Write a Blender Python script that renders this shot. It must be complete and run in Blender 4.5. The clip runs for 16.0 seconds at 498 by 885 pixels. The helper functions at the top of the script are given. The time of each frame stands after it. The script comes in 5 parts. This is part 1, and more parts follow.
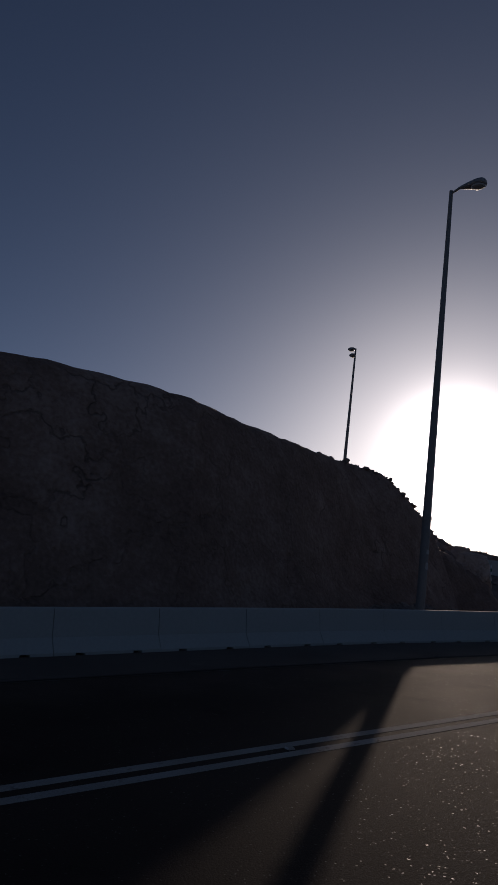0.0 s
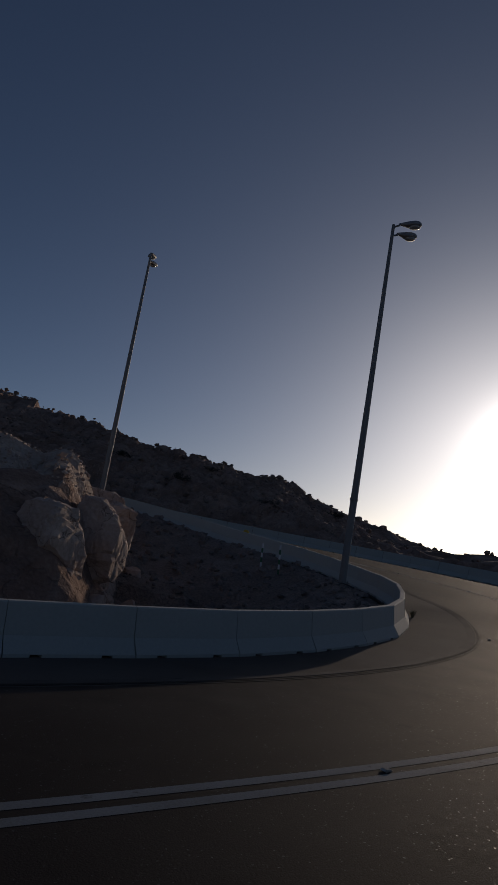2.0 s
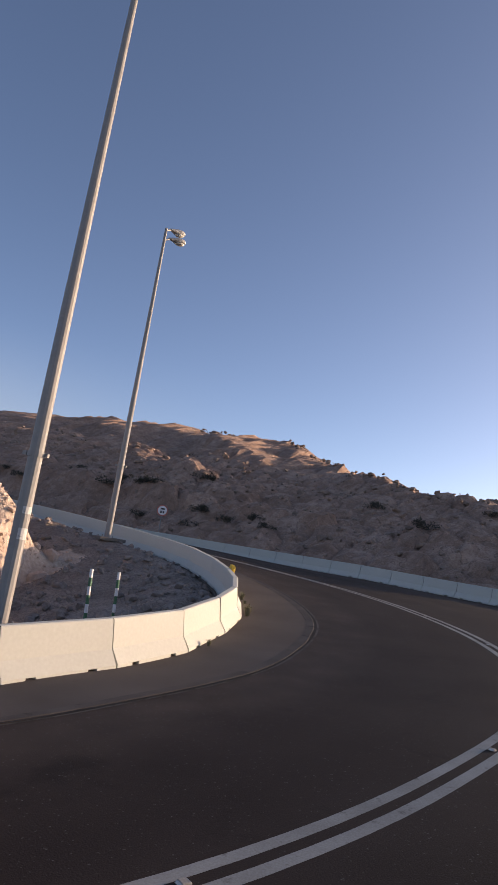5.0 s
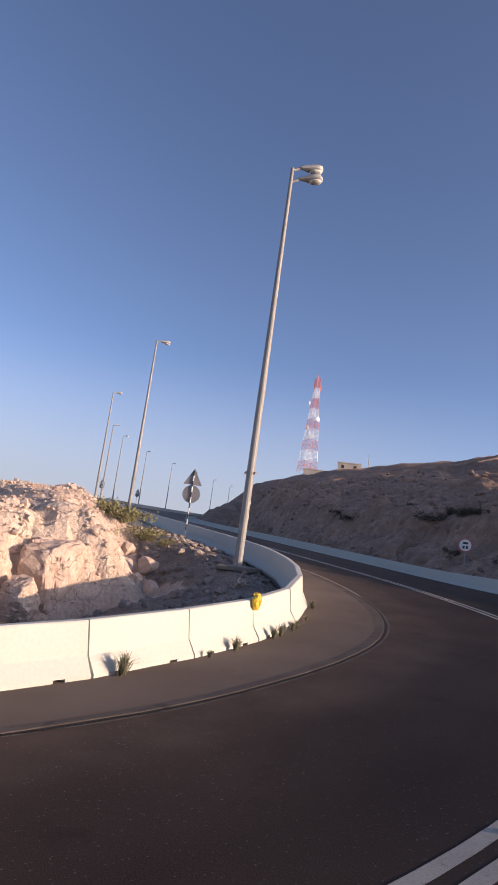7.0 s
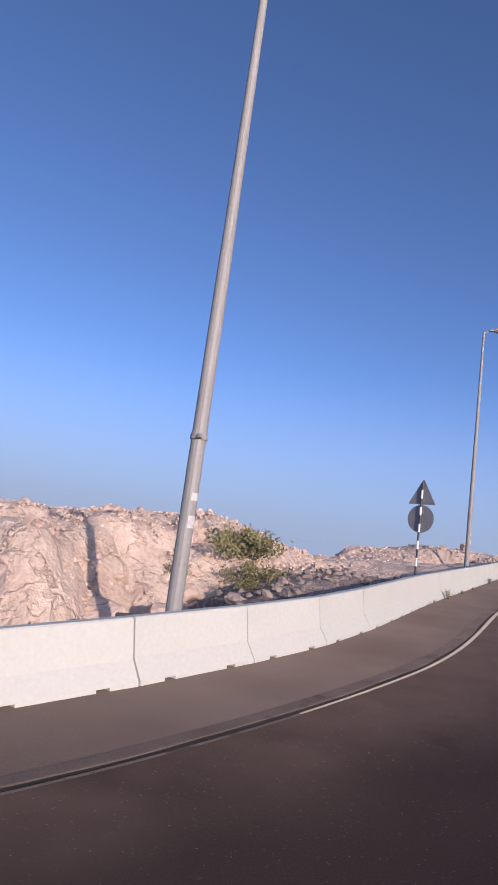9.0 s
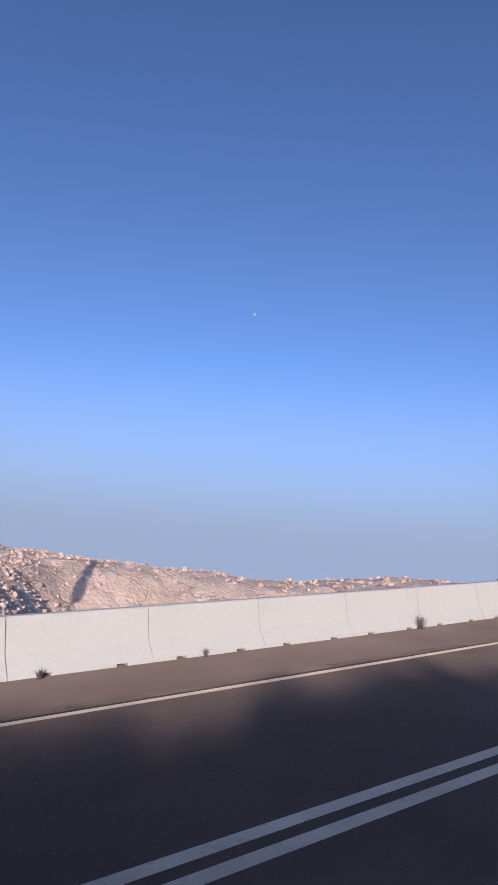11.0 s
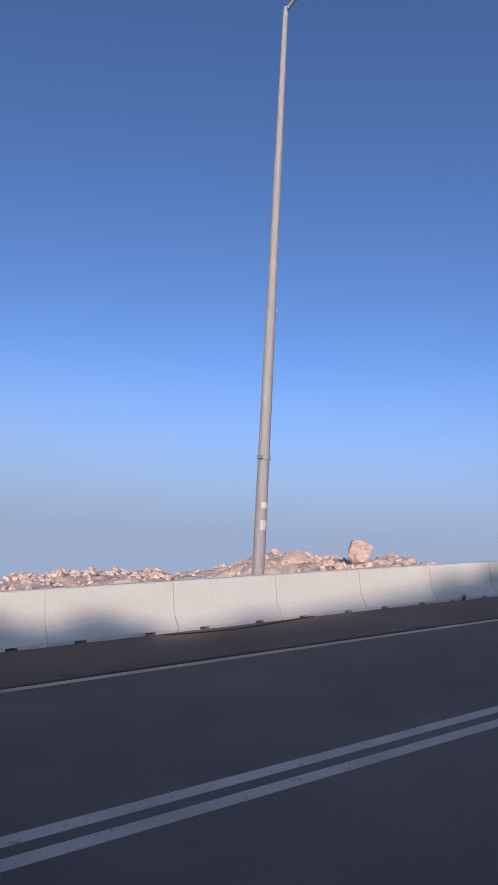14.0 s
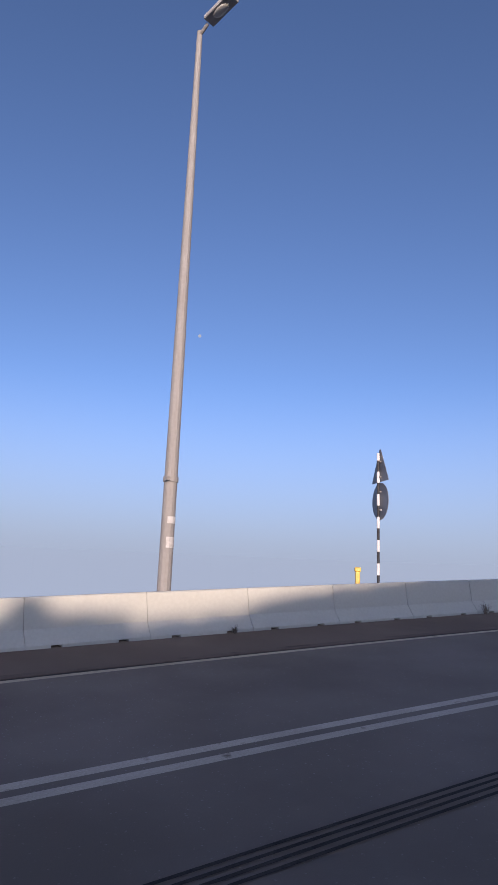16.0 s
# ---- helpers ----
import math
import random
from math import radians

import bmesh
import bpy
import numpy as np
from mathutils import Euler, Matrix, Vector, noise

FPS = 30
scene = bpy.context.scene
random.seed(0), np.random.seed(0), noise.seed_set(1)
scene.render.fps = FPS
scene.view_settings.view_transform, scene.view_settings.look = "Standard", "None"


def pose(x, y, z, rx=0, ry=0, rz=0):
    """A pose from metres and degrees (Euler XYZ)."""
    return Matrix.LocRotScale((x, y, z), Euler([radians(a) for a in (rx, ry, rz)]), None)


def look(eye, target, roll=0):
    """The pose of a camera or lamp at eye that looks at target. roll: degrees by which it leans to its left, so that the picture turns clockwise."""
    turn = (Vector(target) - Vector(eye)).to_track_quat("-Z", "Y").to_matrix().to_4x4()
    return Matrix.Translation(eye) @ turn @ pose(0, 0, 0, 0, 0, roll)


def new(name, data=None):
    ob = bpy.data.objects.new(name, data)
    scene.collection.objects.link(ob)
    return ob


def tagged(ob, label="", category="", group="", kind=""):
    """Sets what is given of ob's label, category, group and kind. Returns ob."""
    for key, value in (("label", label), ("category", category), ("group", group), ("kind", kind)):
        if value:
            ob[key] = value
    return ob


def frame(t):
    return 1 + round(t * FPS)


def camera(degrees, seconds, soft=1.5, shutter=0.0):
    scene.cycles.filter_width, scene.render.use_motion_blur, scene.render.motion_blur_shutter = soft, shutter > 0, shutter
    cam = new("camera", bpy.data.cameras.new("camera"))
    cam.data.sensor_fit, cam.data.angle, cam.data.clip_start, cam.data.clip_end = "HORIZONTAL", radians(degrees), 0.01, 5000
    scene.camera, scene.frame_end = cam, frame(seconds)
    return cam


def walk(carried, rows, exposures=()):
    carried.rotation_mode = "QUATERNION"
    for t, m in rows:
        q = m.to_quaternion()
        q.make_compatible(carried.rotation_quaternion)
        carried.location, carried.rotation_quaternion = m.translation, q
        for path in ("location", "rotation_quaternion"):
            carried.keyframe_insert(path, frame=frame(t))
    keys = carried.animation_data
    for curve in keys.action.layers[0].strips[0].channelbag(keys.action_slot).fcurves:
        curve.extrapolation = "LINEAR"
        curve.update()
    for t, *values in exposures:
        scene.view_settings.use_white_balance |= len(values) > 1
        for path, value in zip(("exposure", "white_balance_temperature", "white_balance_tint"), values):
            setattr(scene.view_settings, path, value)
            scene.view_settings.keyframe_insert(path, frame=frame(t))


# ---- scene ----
# A mountain road with a left-hand hairpin, driven in late light: rows are seconds, eye, yaw, pitch and roll.
cam = camera(42.84, 16.0)
PATH = [
    (0.0, 34.16, 34.17, 1.68, -110.23, 10.11, 7.23),
    (0.5, 28.28, 32.70, 1.97, -109.73, 9.60, 7.49),
    (0.8, 24.84, 31.84, 2.15, -109.73, 10.28, 8.21),
    (1.0, 22.60, 31.28, 2.27, -108.97, 10.37, 8.12),
    (1.2, 20.41, 30.73, 2.38, -107.75, 10.51, 8.18),
    (1.5, 17.25, 29.88, 2.54, -106.19, 9.92, 9.04),
    (1.8, 14.25, 28.99, 2.69, -104.31, 8.67, 9.51),
    (2.0, 12.34, 28.36, 2.79, -102.82, 9.21, 9.85),
    (2.5, 7.95, 26.61, 3.02, -96.95, 9.35, 8.93),
    (3.0, 4.16, 24.60, 3.23, -90.17, 8.63, 9.19),
    (3.5, 1.00, 22.35, 3.43, -82.85, 8.48, 9.74),
    (3.7, -0.11, 21.40, 3.51, -80.02, 8.53, 9.71),
    (4.0, -1.65, 19.94, 3.61, -75.76, 8.78, 9.59),
    (4.5, -3.91, 17.42, 3.75, -68.39, 9.49, 9.26),
    (5.0, -5.70, 14.73, 3.87, -60.45, 10.30, 8.88),
    (5.5, -6.92, 11.79, 3.99, -51.64, 10.88, 8.60),
    (5.8, -7.38, 9.91, 4.07, -45.81, 11.00, 8.54),
    (6.0, -7.58, 8.61, 4.12, -41.11, 9.86, 6.80),
    (6.5, -7.67, 5.23, 4.26, -31.96, 9.37, 7.87),
    (7.0, -7.13, 1.72, 4.39, -21.18, 9.61, 7.96),
    (7.5, -5.88, -1.84, 4.52, -9.10, 9.48, 7.81),
    (8.0, -3.86, -5.27, 4.68, 2.59, 9.19, 8.35),
    (8.2, -2.82, -6.57, 4.76, 6.62, 9.37, 8.68),
    (8.5, -0.99, -8.37, 4.89, 13.54, 9.36, 8.51),
    (9.0, 2.66, -11.00, 5.17, 24.45, 9.30, 7.66),
    (9.5, 6.90, -13.16, 5.46, 33.88, 9.23, 6.49),
    (10.0, 11.60, -14.85, 5.76, 41.07, 9.16, 5.45),
    (10.5, 16.72, -16.10, 6.055, 45.35, 9.38, 5.43),
    (11.0, 22.33, -17.09, 6.385, 50.06, 9.26, 3.56),
    (11.5, 28.28, -17.86, 6.715, 51.34, 8.50, 3.05),
    (12.0, 34.58, -18.45, 7.055, 53.19, 9.11, 2.76),
    (12.5, 41.22, -18.93, 7.405, 54.03, 8.90, 2.07),
    (13.0, 48.15, -19.37, 7.755, 53.54, 8.97, 1.85),
    (13.5, 55.31, -19.85, 8.125, 53.35, 9.12, 2.39),
    (14.0, 62.60, -20.39, 8.505, 52.66, 8.92, 3.02),
    (14.5, 69.93, -21.13, 8.885, 50.45, 10.11, 2.46),
    (15.0, 77.25, -22.12, 9.265, 48.95, 10.58, 1.44),
    (15.5, 84.49, -23.27, 9.665, 47.95, 10.90, 0.91),
    (16.0, 91.61, -24.56, 10.085, 46.09, 11.53, 2.31),
]


def aim(x, y, z, yaw, pitch, roll):
    a, p = radians(yaw), radians(pitch)
    to = (x + math.cos(a) * math.cos(p), y + math.sin(a) * math.cos(p), z + math.sin(p))
    return look((x, y, z), to, roll)


walk(cam, [(r[0], aim(*r[1:])) for r in PATH],
     [(0.0, -2.35, 6900, 18), (1.2, -2.6, 6800, 15), (2.0, -2.25, 7000, 13), (2.5, -1.6, 7300, 12), (3.0, -0.70, 8000, 15), (3.7, 0.10, 8600, 17), (5.8, 0.62, 8700, 21),
      (7.0, 0.58, 7900, 22), (8.2, 0.28, 6500, 22), (10.5, 0.2, 6100, 21), (13.5, 0.15, 6100, 18), (14.5, 0.15, 6500, 20), (15.0, 0.25, 7200, 22), (15.5, 0.28, 6850, 22), (16.0, 0.30, 6800, 22)])

# ---- light ----
SUN_AZ, SUN_EL = -128.7, 10.75
world = bpy.data.worlds.new("sky")
scene.world = world
world.use_nodes = True
wn = world.node_tree.nodes
sky = wn.new("ShaderNodeTexSky")
sky.sky_type = "NISHITA"
sky.sun_disc = False
sky.sun_elevation = radians(SUN_EL)
sky.sun_rotation = radians(90.0 - SUN_AZ)
sky.altitude = 900.0
sky.air_density = 0.6
sky.dust_density = 2.2
sky.ozone_density = 3.0
SKY_STRENGTH = 0.18
wn["Background"].inputs[1].default_value = SKY_STRENGTH
sa, se = radians(SUN_AZ), radians(SUN_EL)
TO_SUN = (math.cos(sa) * math.cos(se), math.sin(sa) * math.cos(se), math.sin(se))


def aureole(lobes):
    """The sky with the bright dusty ring round the sun: lobes of (strength, sharpness, colour)."""
    links = world.node_tree.links
    co = wn.new("ShaderNodeTexCoord")
    dot = wn.new("ShaderNodeVectorMath")
    dot.operation = "DOT_PRODUCT"
    links.new(co.outputs["Generated"], dot.inputs[0])
    dot.inputs[1].default_value = TO_SUN
    pos = wn.new("ShaderNodeMath")
    pos.operation = "MAXIMUM"
    links.new(dot.outputs["Value"], pos.inputs[0])
    pos.inputs[1].default_value = 0.0
    total = sky.outputs[0]
    for strength, sharp, colour in lobes:
        power = wn.new("ShaderNodeMath")
        power.operation = "POWER"
        links.new(pos.outputs[0], power.inputs[0])
        power.inputs[1].default_value = sharp
        add = wn.new("ShaderNodeVectorMath")
        add.operation = "MULTIPLY_ADD"
        links.new(power.outputs[0], add.inputs[0])
        add.inputs[1].default_value = [c * strength / SKY_STRENGTH for c in colour]
        links.new(total, add.inputs[2])
        total = add.outputs[0]
    links.new(total, wn["Background"].inputs[0])


aureole([(15.0, 420.0, (1.0, 0.97, 0.95)), (0.9, 60.0, (1.0, 0.95, 0.92))])
sun = new("sun", bpy.data.lights.new("sun", "SUN"))
sun.data.energy = 4.0
sun.data.angle = radians(0.6)
sun.data.color = (1.0, 0.83, 0.67)
sun.matrix_world = look((0, 0, 60), (-math.cos(sa) * math.cos(se), -math.sin(sa) * math.cos(se), 60 - math.sin(se)))


# ---- materials ----
def material(name, low, high, scale=3.0, rough=0.9, bump=0.3, fine=40.0, metal=0.0, contrast=(0.35, 0.65), dist=0.02, spots=None, cracks=None):
    """Noise of two scales between two colours, with bump from both; spots: (colour, scale, threshold) of wear; cracks: (scale, width, colour)."""
    m = bpy.data.materials.new(name)
    m.use_nodes = True
    nt, nodes = m.node_tree, m.node_tree.nodes
    bsdf = nodes["Principled BSDF"]
    co = nodes.new("ShaderNodeTexCoord")
    big = nodes.new("ShaderNodeTexNoise")
    big.inputs["Scale"].default_value = scale
    big.inputs["Detail"].default_value = 6.0
    small = nodes.new("ShaderNodeTexNoise")
    small.inputs["Scale"].default_value = fine
    small.inputs["Detail"].default_value = 4.0
    for n in (big, small):
        nt.links.new(co.outputs["Object"], n.inputs["Vector"])
    mix = nodes.new("ShaderNodeMix")
    mix.inputs["Factor"].default_value = 0.45
    nt.links.new(big.outputs["Fac"], mix.inputs["A"])
    nt.links.new(small.outputs["Fac"], mix.inputs["B"])
    ramp = nodes.new("ShaderNodeValToRGB")
    ramp.color_ramp.elements[0].position, ramp.color_ramp.elements[1].position = contrast
    ramp.color_ramp.elements[0].color = (*low, 1)
    ramp.color_ramp.elements[1].color = (*high, 1)
    nt.links.new(mix.outputs["Result"], ramp.inputs["Fac"])
    col = ramp.outputs["Color"]
    if spots:
        sn = nodes.new("ShaderNodeTexNoise")
        sn.inputs["Scale"].default_value = spots[1]
        sn.inputs["Detail"].default_value = 8.0
        sn.inputs["Roughness"].default_value = 0.65
        nt.links.new(co.outputs["Object"], sn.inputs["Vector"])
        sr = nodes.new("ShaderNodeValToRGB")
        sr.color_ramp.elements[0].position = spots[2]
        sr.color_ramp.elements[1].position = min(1.0, spots[2] + 0.12)
        nt.links.new(sn.outputs["Fac"], sr.inputs["Fac"])
        sm = nodes.new("ShaderNodeMix")
        sm.data_type = "RGBA"
        nt.links.new(sr.outputs["Color"], sm.inputs["Factor"])
        nt.links.new(col, sm.inputs["A"])
        sm.inputs["B"].default_value = (*spots[0], 1)
        col = sm.outputs["Result"]
    height = mix.outputs["Result"]
    if cracks:
        warp = nodes.new("ShaderNodeVectorMath")
        warp.operation = "MULTIPLY_ADD"
        nt.links.new(big.outputs["Color"], warp.inputs[0])
        warp.inputs[1].default_value = (0.9 / cracks[0],) * 3
        nt.links.new(co.outputs["Object"], warp.inputs[2])
        vor = nodes.new("ShaderNodeTexVoronoi")
        vor.feature = "DISTANCE_TO_EDGE"
        vor.inputs["Scale"].default_value = cracks[0]
        nt.links.new(warp.outputs[0], vor.inputs["Vector"])
        cr = nodes.new("ShaderNodeMapRange")
        cr.inputs["From Max"].default_value = cracks[1]
        nt.links.new(vor.outputs["Distance"], cr.inputs["Value"])
        cm = nodes.new("ShaderNodeMix")
        cm.data_type = "RGBA"
        nt.links.new(cr.outputs["Result"], cm.inputs["Factor"])
        cm.inputs["A"].default_value = (*cracks[2], 1)
        nt.links.new(col, cm.inputs["B"])
        col = cm.outputs["Result"]
        add = nodes.new("ShaderNodeMath")
        add.operation = "MULTIPLY_ADD"
        nt.links.new(cr.outputs["Result"], add.inputs[0])
        add.inputs[1].default_value = 0.6
        nt.links.new(height, add.inputs[2])
        height = add.outputs[0]
    nt.links.new(col, bsdf.inputs["Base Color"])
    bsdf.inputs["Roughness"].default_value = rough
    bsdf.inputs["Metallic"].default_value = metal
    if bump:
        bn = nodes.new("ShaderNodeBump")
        bn.inputs["Strength"].default_value = bump
        bn.inputs["Distance"].default_value = dist
        nt.links.new(height, bn.inputs["Height"])
        nt.links.new(bn.outputs["Normal"], bsdf.inputs["Normal"])
    return m


def glow(name, colour, strength):
    m = bpy.data.materials.new(name)
    m.use_nodes = True
    b = m.node_tree.nodes["Principled BSDF"]
    b.inputs["Base Color"].default_value = (0, 0, 0, 1)
    b.inputs["Roughness"].default_value = 1.0
    b.inputs["Emission Color"].default_value = (*colour, 1)
    b.inputs["Emission Strength"].default_value = strength
    return m


ASPHALT = material("asphalt", (0.030, 0.0198, 0.0168), (0.053, 0.0362, 0.0296), 0.45, 0.88, 0.7, 70.0, dist=0.008, spots=((0.021, 0.0145, 0.0125), 0.8, 0.58))


def paler_paving(m, low, high, x0, x1):
    """Paler, greyer paving further along the road, blended in by the place."""
    nt, nodes = m.node_tree, m.node_tree.nodes
    bsdf = nodes["Principled BSDF"]
    old = bsdf.inputs["Base Color"].links[0].from_socket
    co = nodes.new("ShaderNodeTexCoord")
    sep = nodes.new("ShaderNodeSeparateXYZ")
    nt.links.new(co.outputs["Object"], sep.inputs[0])
    mr = nodes.new("ShaderNodeMapRange")
    mr.inputs["From Min"].default_value, mr.inputs["From Max"].default_value = x0, x1
    nt.links.new(sep.outputs["X"], mr.inputs["Value"])
    n = nodes.new("ShaderNodeTexNoise")
    n.inputs["Scale"].default_value = 0.5
    n.inputs["Detail"].default_value = 9.0
    nt.links.new(co.outputs["Object"], n.inputs["Vector"])
    r = nodes.new("ShaderNodeValToRGB")
    r.color_ramp.elements[0].position, r.color_ramp.elements[1].position = 0.35, 0.65
    r.color_ramp.elements[0].color, r.color_ramp.elements[1].color = (*low, 1), (*high, 1)
    nt.links.new(n.outputs["Fac"], r.inputs["Fac"])
    mix = nodes.new("ShaderNodeMix")
    mix.data_type = "RGBA"
    nt.links.new(mr.outputs["Result"], mix.inputs["Factor"])
    # the way in lies north of the bend and keeps the darker paving
    south = nodes.new("ShaderNodeMath")
    south.operation = "LESS_THAN"
    nt.links.new(sep.outputs["Y"], south.inputs[0])
    south.inputs[1].default_value = 0.0
    both = nodes.new("ShaderNodeMath")
    both.operation = "MULTIPLY"
    nt.links.new(mr.outputs["Result"], both.inputs[0])
    nt.links.new(south.outputs[0], both.inputs[1])
    nt.links.new(both.outputs[0], mix.inputs["Factor"])
    nt.links.new(old, mix.inputs["A"])
    nt.links.new(r.outputs["Color"], mix.inputs["B"])
    nt.links.new(mix.outputs["Result"], bsdf.inputs["Base Color"])


def glinting(m, scale, share, dull, bright):
    """A few polished chips of grit among the dull ones."""
    nt, nodes = m.node_tree, m.node_tree.nodes
    bsdf = nodes["Principled BSDF"]
    bsdf.inputs["Diffuse Roughness"].default_value = 1.0
    co = nodes.new("ShaderNodeTexCoord")
    chips = nodes.new("ShaderNodeTexVoronoi")
    chips.inputs["Scale"].default_value = scale
    nt.links.new(co.outputs["Object"], chips.inputs["Vector"])
    sep = nodes.new("ShaderNodeSeparateColor")
    nt.links.new(chips.outputs["Color"], sep.inputs[0])
    mr = nodes.new("ShaderNodeMapRange")
    mr.inputs["From Min"].default_value, mr.inputs["From Max"].default_value = 1.0 - share, 1.0
    mr.inputs["To Min"].default_value, mr.inputs["To Max"].default_value = dull, bright
    nt.links.new(sep.outputs[0], mr.inputs["Value"])
    nt.links.new(mr.outputs["Result"], bsdf.inputs["Roughness"])
    shine = nodes.new("ShaderNodeMapRange")
    shine.inputs["From Min"].default_value, shine.inputs["From Max"].default_value = 1.0 - share, 1.0
    shine.inputs["To Min"].default_value, shine.inputs["To Max"].default_value = 0.09, 0.22
    nt.links.new(sep.outputs[0], shine.inputs["Value"])
    nt.links.new(shine.outputs["Result"], bsdf.inputs["Specular IOR Level"])


glinting(ASPHALT, 85.0, 0.016, 0.8, 0.32)


def dusty(m, colour, amount):
    """Brown dust where the traffic leaves it: along the edge and between the wheel tracks."""
    nt, nodes = m.node_tree, m.node_tree.nodes
    bsdf = nodes["Principled BSDF"]
    old = bsdf.inputs["Base Color"].links[0].from_socket
    at = nodes.new("ShaderNodeAttribute")
    at.attribute_name = "dust"
    co = nodes.new("ShaderNodeTexCoord")
    n = nodes.new("ShaderNodeTexNoise")
    n.inputs["Scale"].default_value = 1.1
    n.inputs["Detail"].default_value = 7.0
    nt.links.new(co.outputs["Object"], n.inputs["Vector"])
    mr = nodes.new("ShaderNodeMapRange")
    mr.inputs["From Min"].default_value, mr.inputs["From Max"].default_value = 0.3, 0.7
    mr.inputs["To Min"].default_value, mr.inputs["To Max"].default_value = 0.35 * amount, amount
    nt.links.new(n.outputs["Fac"], mr.inputs["Value"])
    f = nodes.new("ShaderNodeMath")
    f.operation = "MULTIPLY"
    nt.links.new(at.outputs["Fac"], f.inputs[0])
    nt.links.new(mr.outputs["Result"], f.inputs[1])
    mix = nodes.new("ShaderNodeMix")
    mix.data_type = "RGBA"
    nt.links.new(f.outputs[0], mix.inputs["Factor"])
    nt.links.new(old, mix.inputs["A"])
    mix.inputs["B"].default_value = (*colour, 1)
    nt.links.new(mix.outputs["Result"], bsdf.inputs["Base Color"])


dusty(ASPHALT, (0.105, 0.074, 0.058), 0.8)
paler_paving(ASPHALT, (0.128, 0.110, 0.100), (0.172, 0.150, 0.138), 8.0, 90.0)
SHOULDER = material("dusty asphalt", (0.102, 0.077, 0.064), (0.160, 0.125, 0.106), 0.5, 0.9, 0.5, 80.0, dist=0.006, spots=((0.155, 0.125, 0.105), 0.8, 0.64))
PAINT = material("worn white road paint", (0.30, 0.275, 0.24), (0.46, 0.425, 0.375), 1.5, 0.8, 0.2, 60.0, spots=((0.15, 0.13, 0.11), 6.0, 0.60), dist=0.004)
EDGE_PAINT = material("dusty edge line paint", (0.34, 0.30, 0.225), (0.50, 0.45, 0.35), 1.5, 0.85, 0.3, 60.0, spots=((0.17, 0.14, 0.12), 5.0, 0.62), dist=0.004)
WORN_PAINT = material("worn edge line paint", (0.085, 0.07, 0.06), (0.155, 0.132, 0.115), 2.5, 0.85, 0.3, 60.0, spots=((0.065, 0.052, 0.045), 3.0, 0.5), dist=0.004)
JOINT = material("raised asphalt joint", (0.022, 0.019, 0.018), (0.05, 0.043, 0.04), 2.0, 0.9, 0.6, 50.0)
EDGING = material("dusty concrete edging", (0.088, 0.068, 0.057), (0.145, 0.115, 0.097), 1.3, 0.9, 0.5, 45.0, spots=((0.06, 0.046, 0.039), 2.2, 0.56), dist=0.01)
GREY_JOINT = material("grey sealed joint", (0.12, 0.105, 0.092), (0.18, 0.16, 0.14), 2.0, 0.85, 0.4, 50.0)
for m in (SHOULDER, PAINT, EDGE_PAINT, WORN_PAINT, JOINT, EDGING):
    m.node_tree.nodes["Principled BSDF"].inputs["Specular IOR Level"].default_value = 0.15
    m.node_tree.nodes["Principled BSDF"].inputs["Diffuse Roughness"].default_value = 1.0
CONCRETE = material("white painted concrete", (0.470, 0.480, 0.436), (0.530, 0.542, 0.496), 0.35, 0.85, 0.05, 18.0, dist=0.004, spots=((0.45, 0.415, 0.37), 0.9, 0.66))
MORTAR = material("dusty joint mortar", (0.20, 0.175, 0.155), (0.32, 0.29, 0.26), 3.0, 0.95, 0.4, 40.0)
ROCK_FACE = material("cracked pink limestone", (0.42, 0.305, 0.245), (0.63, 0.50, 0.415), 0.9, 0.95, 0.9, 9.0, dist=0.05, spots=((0.33, 0.235, 0.185), 1.6, 0.62), cracks=(0.42, 0.006, (0.24, 0.17, 0.135)))
ROCK = material("pink limestone", (0.42, 0.305, 0.245), (0.63, 0.50, 0.415), 0.55, 0.95, 0.8, 7.0, dist=0.06, spots=((0.33, 0.235, 0.185), 1.1, 0.64))
BROWN_ROCK = material("brown weathered rock", (0.17, 0.12, 0.095), (0.35, 0.25, 0.20), 0.22, 0.95, 0.9, 4.0, dist=0.10, spots=((0.44, 0.34, 0.28), 0.7, 0.63))
GRAVEL = material("mauve brown gravel", (0.16, 0.13, 0.115), (0.33, 0.275, 0.245), 1.2, 0.95, 1.0, 9.0, dist=0.06, spots=((0.40, 0.33, 0.29), 3.0, 0.62))
STEEL = material("galvanised steel", (0.235, 0.228, 0.22), (0.275, 0.267, 0.258), 0.8, 0.6, 0.02, 14.0, dist=0.002)
HEAD = material("grey lamp housing", (0.30, 0.30, 0.30), (0.38, 0.38, 0.38), 3.0, 0.5, 0.0, 12.0)
LENS = material("lamp lens", (0.5, 0.5, 0.48), (0.62, 0.62, 0.6), 4.0, 0.15, 0.0, 30.0)
LABEL = material("dull pole sticker", (0.42, 0.42, 0.42), (0.56, 0.56, 0.55), 9.0, 0.7, 0.0, 30.0, spots=((0.25, 0.25, 0.25), 14.0, 0.58))
SIGN_BACK = material("grey sign back", (0.16, 0.165, 0.18), (0.22, 0.225, 0.24), 4.0, 0.5, 0.1, 30.0, metal=0.3, dist=0.002)
WHITE = material("white sign paint", (0.66, 0.66, 0.66), (0.76, 0.76, 0.76), 5.0, 0.5, 0.1, 40.0, dist=0.002)
BLACK = material("black sign paint", (0.018, 0.018, 0.02), (0.035, 0.035, 0.04), 5.0, 0.5, 0.1, 40.0, dist=0.002)
